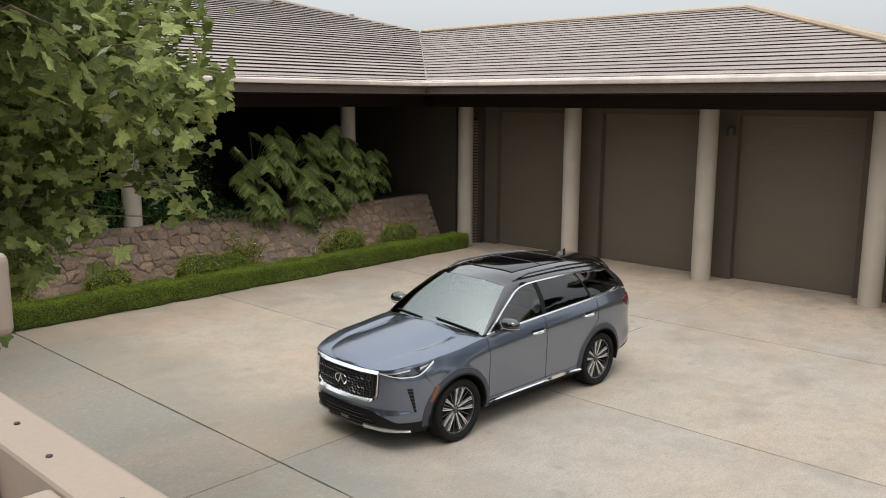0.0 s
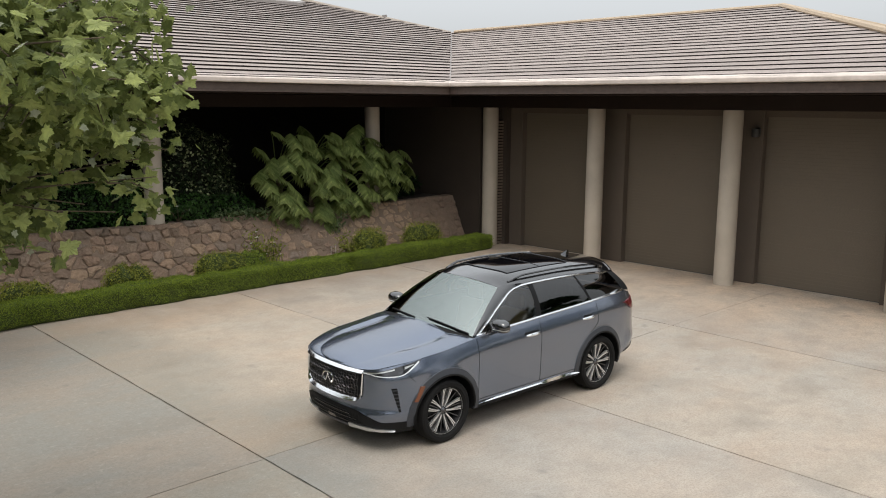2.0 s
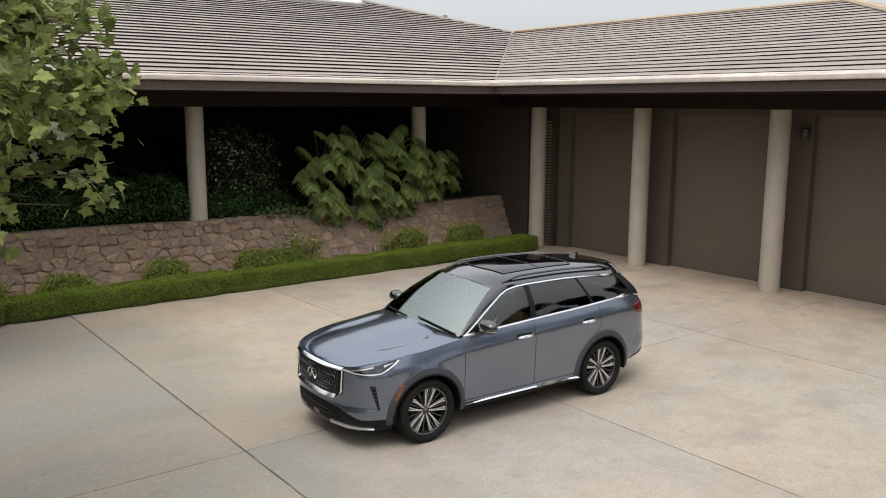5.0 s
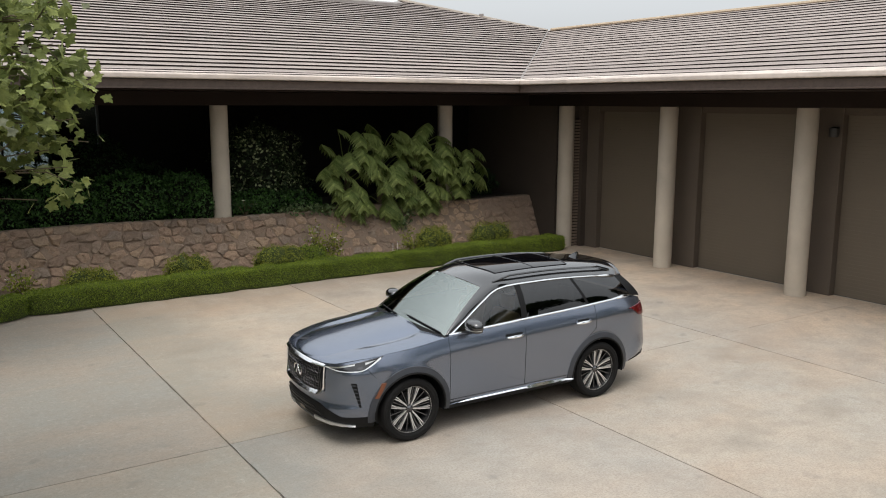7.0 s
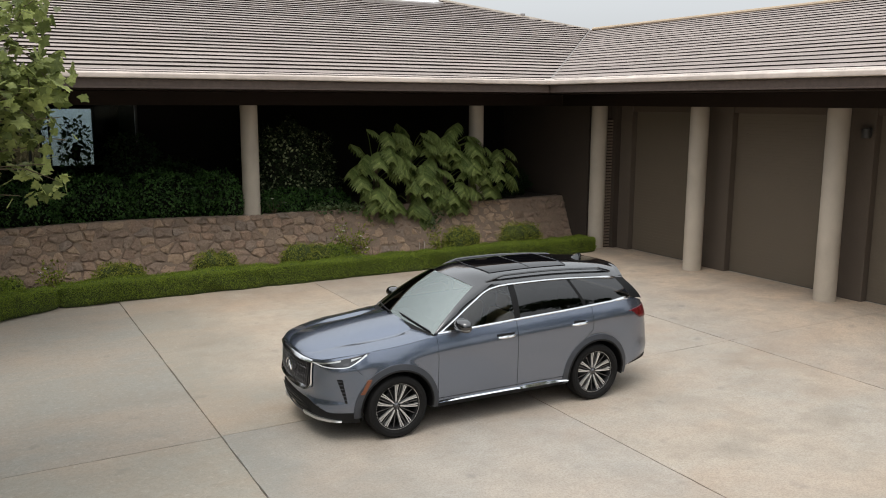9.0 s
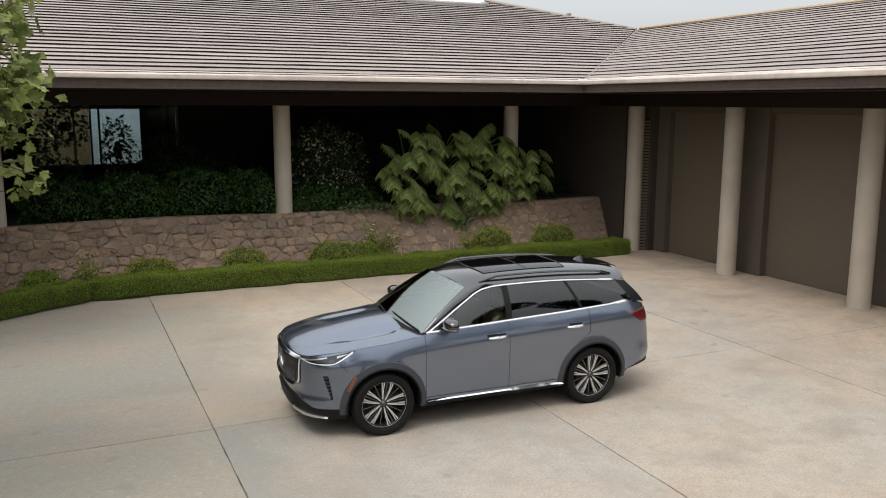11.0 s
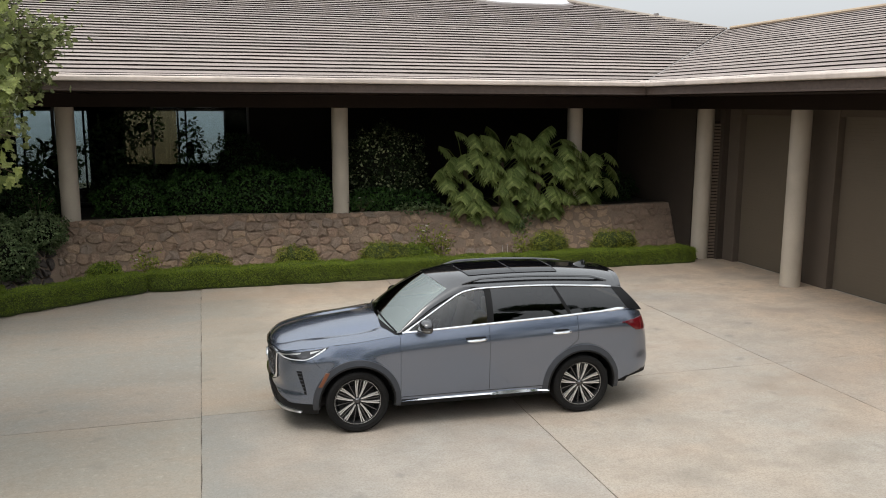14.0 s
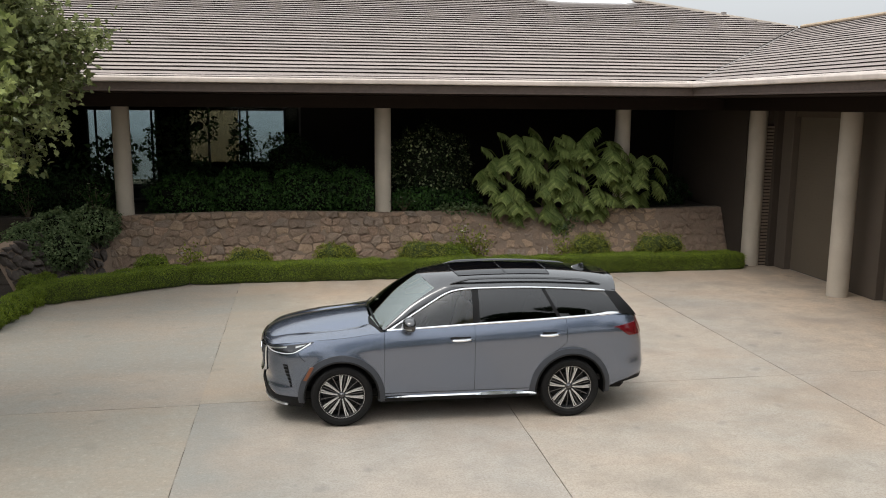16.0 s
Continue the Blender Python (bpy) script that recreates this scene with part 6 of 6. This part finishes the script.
# lower intake, lip and skid plates
L = station(y=.68)
bm = bmesh.new()
for side in (-1, 1):
    skin(0, L, lambda x: .285, lambda x: max(.30, split(x) - .012), 4, side, off=.006, bm=bm)
lower = part("lower_intake", bm, M["black_plastic"], car, "black lower intake")
for k in range(7):
    z = .300 + k * .026
    half = .58 - .045 * k
    part("intake_bar", tube_bm([nose(y, z, .012) for y in np.linspace(-half, half, 27)], .0050, 5), M["dark_chrome" if k % 2 else "black_plastic"], lower)
for k in range(21):
    y = -.50 + k * .05
    part("intake_bar", tube_bm([nose(y, z, .010) for z in (.30, .38, .46 - .12 * max(0, abs(y) - .35))], .0035, 5), M["black_plastic"], lower)
part("radar_cover", grid_bm([[nose(y, z, .014) for y in np.linspace(-.07, .07, 5)] for z in (.305, .33, .352)]), M["black_gloss"], lower)
for side in (-1, 1):
    part("bumper_lip", raised(0, station(y=.66), lambda x: .252, lambda x: .285, side, .018, lip=.01), M["grey_plastic"], car, "dark grey lower bumper lip")
    i0, i1 = station(y=.20), station(x=-2.13)
    sp = lambda x: max(0.0, min(1.0, (x - RIM[i0][0]) / (RIM[i1][0] - RIM[i0][0])))
    notch = lambda x: .016 * abs(math.sin(math.pi * 3.5 * sp(x))) * (1.0 - sp(x))
    part("skid_plate", raised(station(y=.32), i1, lambda x: .256 + .010 * sp(x) + notch(x), lambda x: .316 - .036 * sp(x), side, .030, lip=.014), M["satin"], car, "satin silver skid plate with notches")


# ---- car: wheels ----
def build_wheel():
    """Rim barrel with tyre, ten paired spokes, hub cap and brake disc; axle along y, outer face towards -y."""
    prof = [(.258, .10), (.276, .09), (.280, -.07), (.285, -.082), (.276, -.088), (.266, -.075), (.254, -.02), (.248, .08)]
    wheel = part("wheel", lathe_bm(prof, 48, "y", close=True), M["alloy_dark"], None, "machined multi-spoke alloy wheel")
    tyre = [(.276, .115), (.305, .128), (.345, .126), (.372, .108), (.383, .07), (.385, 0), (.383, -.07), (.374, -.106), (.350, -.122), (.312, -.120), (.284, -.098), (.276, -.06)]
    bm = lathe_bm(tyre, 64, "y", close=True)
    part("tyre", bm, M["rubber"], wheel, "black road tyre")
    part("rim_ring", lathe_bm([(.272, -.080), (.274, -.086), (.282, -.087), (.285, -.080)], 48, "y", close=True), M["satin"], wheel)
    part("brake_disc", lathe_bm([(.03, .03), (.17, .03), (.17, .05), (.03, .05)], 32, "y"), M["alloy_dark"], wheel)
    part("backing", lathe_bm([(.02, .07), (.24, .07), (.24, .085), (.02, .085)], 32, "y"), M["alloy_dark"], wheel)
    for k in range(10):
        a = 2 * math.pi * (k + .25) / 10
        tw = .10 if k % 2 else -.10
        for half in (-1, 1):
            bm = bmesh.new()
            rings = []
            for r, w, y in ((.040, .009, -.048), (.11, .0125, -.060), (.19, .018, -.068), (.276, .028, -.078)):
                aa = a + tw * (r - .045) / .21
                c, s = math.cos(aa), math.sin(aa)
                o, h = half * w * (.30 + .9 * r), w * (.50 - .8 * r)
                rings.append([bm.verts.new((c * r - s * q, yy, s * r + c * q)) for q, yy in ((o - h, y + .03), (o - h * .9, y), (o + h * .9, y), (o + h, y + .03))])
            for p, q in zip(rings, rings[1:]):
                for j in range(4):
                    bm.faces.new((p[j], p[(j + 1) % 4], q[(j + 1) % 4], q[j]))
            part("spoke", bm, M["alloy"], wheel, smooth=False)
        # dark fin between spokes
        b = a + math.pi / 10
        bm = bmesh.new()
        rings = []
        for r, w, y in ((.07, .004, -.040), (.16, .005, -.050), (.262, .007, -.062)):
            c, s = math.cos(b), math.sin(b)
            rings.append([bm.verts.new((c * r - s * q, yy, s * r + c * q)) for q, yy in ((-w, y + .02), (-w, y), (w, y), (w, y + .02))])
        for p, q in zip(rings, rings[1:]):
            for j in range(4):
                bm.faces.new((p[j], p[(j + 1) % 4], q[(j + 1) % 4], q[j]))
        part("spoke_fin", bm, M["dark_chrome"], wheel, smooth=False)
    part("hub_cap", lathe_bm([(.002, -.072), (.022, -.070), (.030, -.062), (.042, -.055), (.045, -.02)], 24, "y"), M["dark_chrome"], wheel)
    for k in range(5):
        a = 2 * math.pi * k / 5
        bm = lathe_bm([(.008, -.056), (.008, -.045)], 8, "y")
        bmesh.ops.translate(bm, verts=bm.verts, vec=(.047 * math.cos(a), -.004, .047 * math.sin(a)))
        part("wheel_nut", bm, M["dark_chrome"], wheel)
    return wheel


wheel = build_wheel()
first = True
for cx in (-HUB_X, HUB_X):
    for side in (-1, 1):
        m = pose(cx, side * .848, HUB_Z, 0, 17 + 23 * cx, 0 if side < 0 else 180)
        w = wheel if first else copy_thing(wheel, m)
        w.parent = car
        w.matrix_basis = m
        first = False


# ---- balcony parapet near the camera's start ----
parapet = thing("pergola_corner", "beige painted timber pergola corner with screw heads", "pergola", at=Matrix.Translation((-8.2, -5.0, 0.0)))
part("beam", box_bm(0.123, 0.232, -3.2, 1.45, 3.20, 3.40, 0.010, 2), M["parapet"], parapet, "beige timber beam", smooth=False)
part("beam", box_bm(-0.55, -0.42, -3.2, 1.45, 3.20, 3.40, 0.010, 2), M["parapet"], parapet, "beige timber beam", smooth=False)
part("crossbeam", box_bm(-0.418, 0.121, -1.14, -0.90, 3.20, 3.392, 0.010, 2), M["parapet"], parapet, "beige timber crossbeam", smooth=False)
part("crossbeam", box_bm(-0.418, 0.121, -0.66, -0.56, 3.20, 3.392, 0.010, 2), M["parapet"], parapet, "beige timber crossbeam", smooth=False)
part("base_plate", box_bm(-0.418, 0.121, -0.90, -0.66, 3.20, 3.225), M["bark"], parapet, smooth=False)
part("rafter", box_bm(-0.9, 0.735, 0.95, 1.10, 3.16, 3.47, 0.03, 3), M["parapet"], parapet, "rounded beige rafter end", smooth=False)
for x in (-0.50, 0.17):
    for y in (-3.1, 1.3):
        part("post", box_bm(x - .05, x + .05, y - .05, y + .05, 0.0, 3.20, 0.008), M["parapet"], parapet, smooth=False)
for x, y in ((0.18, -0.60), (0.16, -0.80), (0.10, -0.98), (0.17, -1.05)):
    bm = lathe_bm([(.006, 0.0), (.006, .003), (.003, .004)], 10)
    bmesh.ops.translate(bm, verts=bm.verts, vec=(x, y, 3.395 if x < .12 else 3.40))
    part("screw_head", bm, M["dark_metal"], parapet)


# ---- rubble stone wall ----
def wall_at(s):
    """Place and outward normal at length s from the garage end."""
    straight = 9.12 + 5.6
    if s <= straight:
        return Vector((9.12 - s, 10.02, 0)), Vector((0, -1, 0))
    r = 2.9
    a = math.pi / 2 + (s - straight) / r
    # turns towards -y: centre lies on the -y side
    c = Vector((-5.6, 10.02 - r, 0))
    rad = Vector((math.cos(a), math.sin(a), 0))
    return c + rad * r, -rad


LENGTH = 9.12 + 5.6 + 4.1


def wall_top(s):
    return 1.36 - 0.05 * (0.5 + 0.5 * math.sin(s * 0.9)) - 0.55 * max(0, (s - 16.2) / 2.6)


def wall_point(s, h, out):
    p, n = wall_at(s)
    batter = 0.62 * (1 - h / 1.36)
    q = p + n * (batter + out)
    return Vector((q.x, q.y, h))


planter = thing("stone_wall", "battered rubble stone planter wall in warm brown field stone", "wall", kind="structure")
ss = np.linspace(0, LENGTH, 260)
rows = [[wall_point(s, wall_top(s) * k / 10 - 0.02, 0.010 + 0.014 * noise.noise(Vector((s * 3.1, k * 0.9, 1.0)))) for s in ss] for k in range(11)] + [[wall_point(s, wall_top(s) - 0.02, -0.3) for s in ss]]
part("mortar", grid_bm(rows), M["mortar"], planter, "earthy mortar", smooth=False)


def cell(seed_pt, others, lo, hi):
    """The part of the box nearer to seed_pt than to the others."""
    poly = [(lo[0], lo[1]), (hi[0], lo[1]), (hi[0], hi[1]), (lo[0], hi[1])]
    for o in others:
        mx, my = (seed_pt[0] + o[0]) / 2, (seed_pt[1] + o[1]) / 2
        dx, dy = o[0] - seed_pt[0], o[1] - seed_pt[1]
        out = []
        for (ax, ay), (bx, by) in zip(poly, poly[1:] + poly[:1]):
            da, db = (ax - mx) * dx + (ay - my) * dy, (bx - mx) * dx + (by - my) * dy
            if da <= 0:
                out.append((ax, ay))
            if (da < 0 < db) or (db < 0 < da):
                t = da / (da - db)
                out.append((ax + (bx - ax) * t, ay + (by - ay) * t))
        poly = out
        if len(poly) < 3:
            return []
    return poly


def stones(s0, s1, seed, material, stretch=1.35, gap=0.005, proud=0.056):
    """Stones of a stretch of the wall: single ones in its middle, one joined mesh where it runs out of sight."""
    rest_v, rest_f = [], []
    rng = random.Random(seed)
    seeds, z, row = [], 0.10, 0
    while z < 1.40:
        s = s0 - rng.uniform(0, 0.3)
        while s < s1 + 0.2:
            seeds.append((s + rng.uniform(-.07, .07), (z + rng.uniform(-.06, .06)) * stretch))
            s += rng.choice((.15, .20, .27, .34, .42)) * rng.uniform(.85, 1.15)
        z += 0.195
        row += 1
    for a in seeds:
        if not (s0 <= a[0] <= s1):
            continue
        near = [o for o in seeds if o != a and math.dist(a, o) < 1.1]
        poly = cell(a, near, (s0, 0.0), (s1, wall_top(a[0]) * stretch))
        if len(poly) < 3:
            continue
        poly = [(x, y / stretch) for x, y in poly]
        cx, cy = sum(p[0] for p in poly) / len(poly), sum(p[1] for p in poly) / len(poly)
        # round the corners
        ring_ = []
        for (ax, ay), (bx, by) in zip(poly, poly[1:] + poly[:1]):
            if math.dist((ax, ay), (bx, by)) > 0.05:
                m_ = rng.uniform(-.025, .025)
                ring_ += [(ax * .84 + bx * .16, ay * .84 + by * .16), ((ax + bx) / 2 + m_ * (by - ay) * 3, (ay + by) / 2 - m_ * (bx - ax) * 3), (ax * .16 + bx * .84, ay * .16 + by * .84)]
            else:
                ring_.append(((ax + bx) / 2, (ay + by) / 2))
        if len(ring_) < 4:
            continue
        size = max(0.05, max(math.dist(p, (cx, cy)) for p in ring_))
        tilt = (rng.uniform(-.22, .22), rng.uniform(-.30, .22))
        height = proud * rng.uniform(0.35, 1.5)
        verts, faces = [], []
        for inset, out in ((gap, -0.02), (gap + size * .05, height * .62), (gap + size * .22, height), (gap + size * .55, height * 1.08)):
            for px, py in ring_:
                d = max(1e-4, math.dist((px, py), (cx, cy)))
                k = max(0.05, 1 - inset / d) * (1 - 0.05 * noise.noise(Vector((px * 7, py * 7, seed))))
                x, y = cx + (px - cx) * k, cy + (py - cy) * k
                o = out + ((x - cx) * tilt[0] + (y - cy) * tilt[1]) * (1 if out > 0 else 0) + (0.034 * noise.noise(Vector((x * 11, y * 13, 3.0))) + 0.016 * noise.noise(Vector((x * 27, y * 27, 5.0))) if out > 0 else 0)
                verts.append(wall_point(x, max(0, y), o))
        n = len(ring_)
        for r in range(3):
            for j in range(n):
                faces.append((r * n + j, r * n + (j + 1) % n, (r + 1) * n + (j + 1) % n, (r + 1) * n + j))
        faces.append(tuple(range(3 * n, 4 * n)))
        if 4.2 < cx < 15.6:
            mesh_ob("stone", verts, faces, material, planter, smooth=True, sharp=30)
        else:
            rest_f += [tuple(len(rest_v) + j for j in q) for q in faces]
            rest_v += verts
    if rest_v:
        tagged(mesh_ob("stones", rest_v, rest_f, material, planter, smooth=True, sharp=30), kind="stuff")


stones(0.0, 1.8, 5, M["stone"], 1.5, 0.006, 0.040)
stones(1.8, 6.6, 7, M["stone"], 1.5, 0.012, 0.022)
stones(6.6, 15.6, 8, M["stone"], 1.5, 0.006, 0.046)
stones(15.6, LENGTH, 9, M["rock"], 1.2, 0.014, 0.12)


# ---- woods beyond the driveway, out of view: mirrored in the car, partly blocking light ----
rng = np.random.default_rng(91)
pts, nor, core = [], [], bmesh.new()
for k in range(10):
    a = radians(-112 + k * 11.5 + rng.uniform(-3, 3))
    r = rng.uniform(25, 31)
    h = 8.5 + 3.0 * math.sin(k * 1.9)
    c = np.array([r * math.cos(a), r * math.sin(a), h])
    rad = np.array([2.3, 2.3, 2.6]) * rng.uniform(0.8, 1.25)
    tube_bm([(c[0], c[1], 0), (c[0] + .3, c[1], h * .5), (c[0], c[1], h)], [.35, .28, .18], 8, bm=core)
    blob_core(core, Vector(c), rad * 0.85, rng, 0.2, 2)
    d = rand_unit(rng, 1500)
    pts.append(c + d * rad * rng.uniform(0.85, 1.12, 1500)[:, None])
    nor.append(d)
# low belt added unseen, to darken what the car's doors reflect
for k in range(27):
    a = radians(-178 + k * 7.0)
    r = rng.uniform(25, 30)
    c = np.array([r * math.cos(a), r * math.sin(a), 1.1])
    rad = np.array([3.3, 3.3, 1.5]) * rng.uniform(0.85, 1.2)
    blob_core(core, Vector(c), rad * 0.85, rng, 0.2, 2)
    d = rand_unit(rng, 900)
    pts.append(c + d * rad * rng.uniform(0.85, 1.1, 900)[:, None])
    nor.append(d)
# western trees added unseen, to keep low sky light off the garage doors
for k in range(11):
    a = radians(148 + k * 7.0)
    r = rng.uniform(26, 30)
    c = np.array([r * math.cos(a), r * math.sin(a), 5.0])
    rad = np.array([3.4, 3.4, 5.3]) * rng.uniform(0.88, 1.15)
    blob_core(core, Vector(c), rad * 0.85, rng, 0.2, 2)
    d = rand_unit(rng, 1200)
    pts.append(c + d * rad * rng.uniform(0.85, 1.1, 1200)[:, None])
    nor.append(d)
pts, nor = np.concatenate(pts), np.concatenate(nor)
woods = thing("woodland", "belt of dark green trees and bushes beyond the driveway, partly added unseen to block light", "woods", kind="stuff")
part("crowns", core, M["hedge_core"], woods)
v, f = leaf_arrays(pts, rand_unit(rng, len(pts)) + nor, nor, rng.uniform(0.35, 0.7, len(pts)), *SMALL_LEAF, rng)
mesh_ob("leaves", v, f, M["dark_leaf"], woods)
bush("shrub", "clipped green shrub at the end of the garage", [((8.85, -3.35, 0.75), (0.45, 0.5, 0.85))], 6000, 0.045, M["hedge_leaf"], 93, "shrub", "shrubs at the wall")
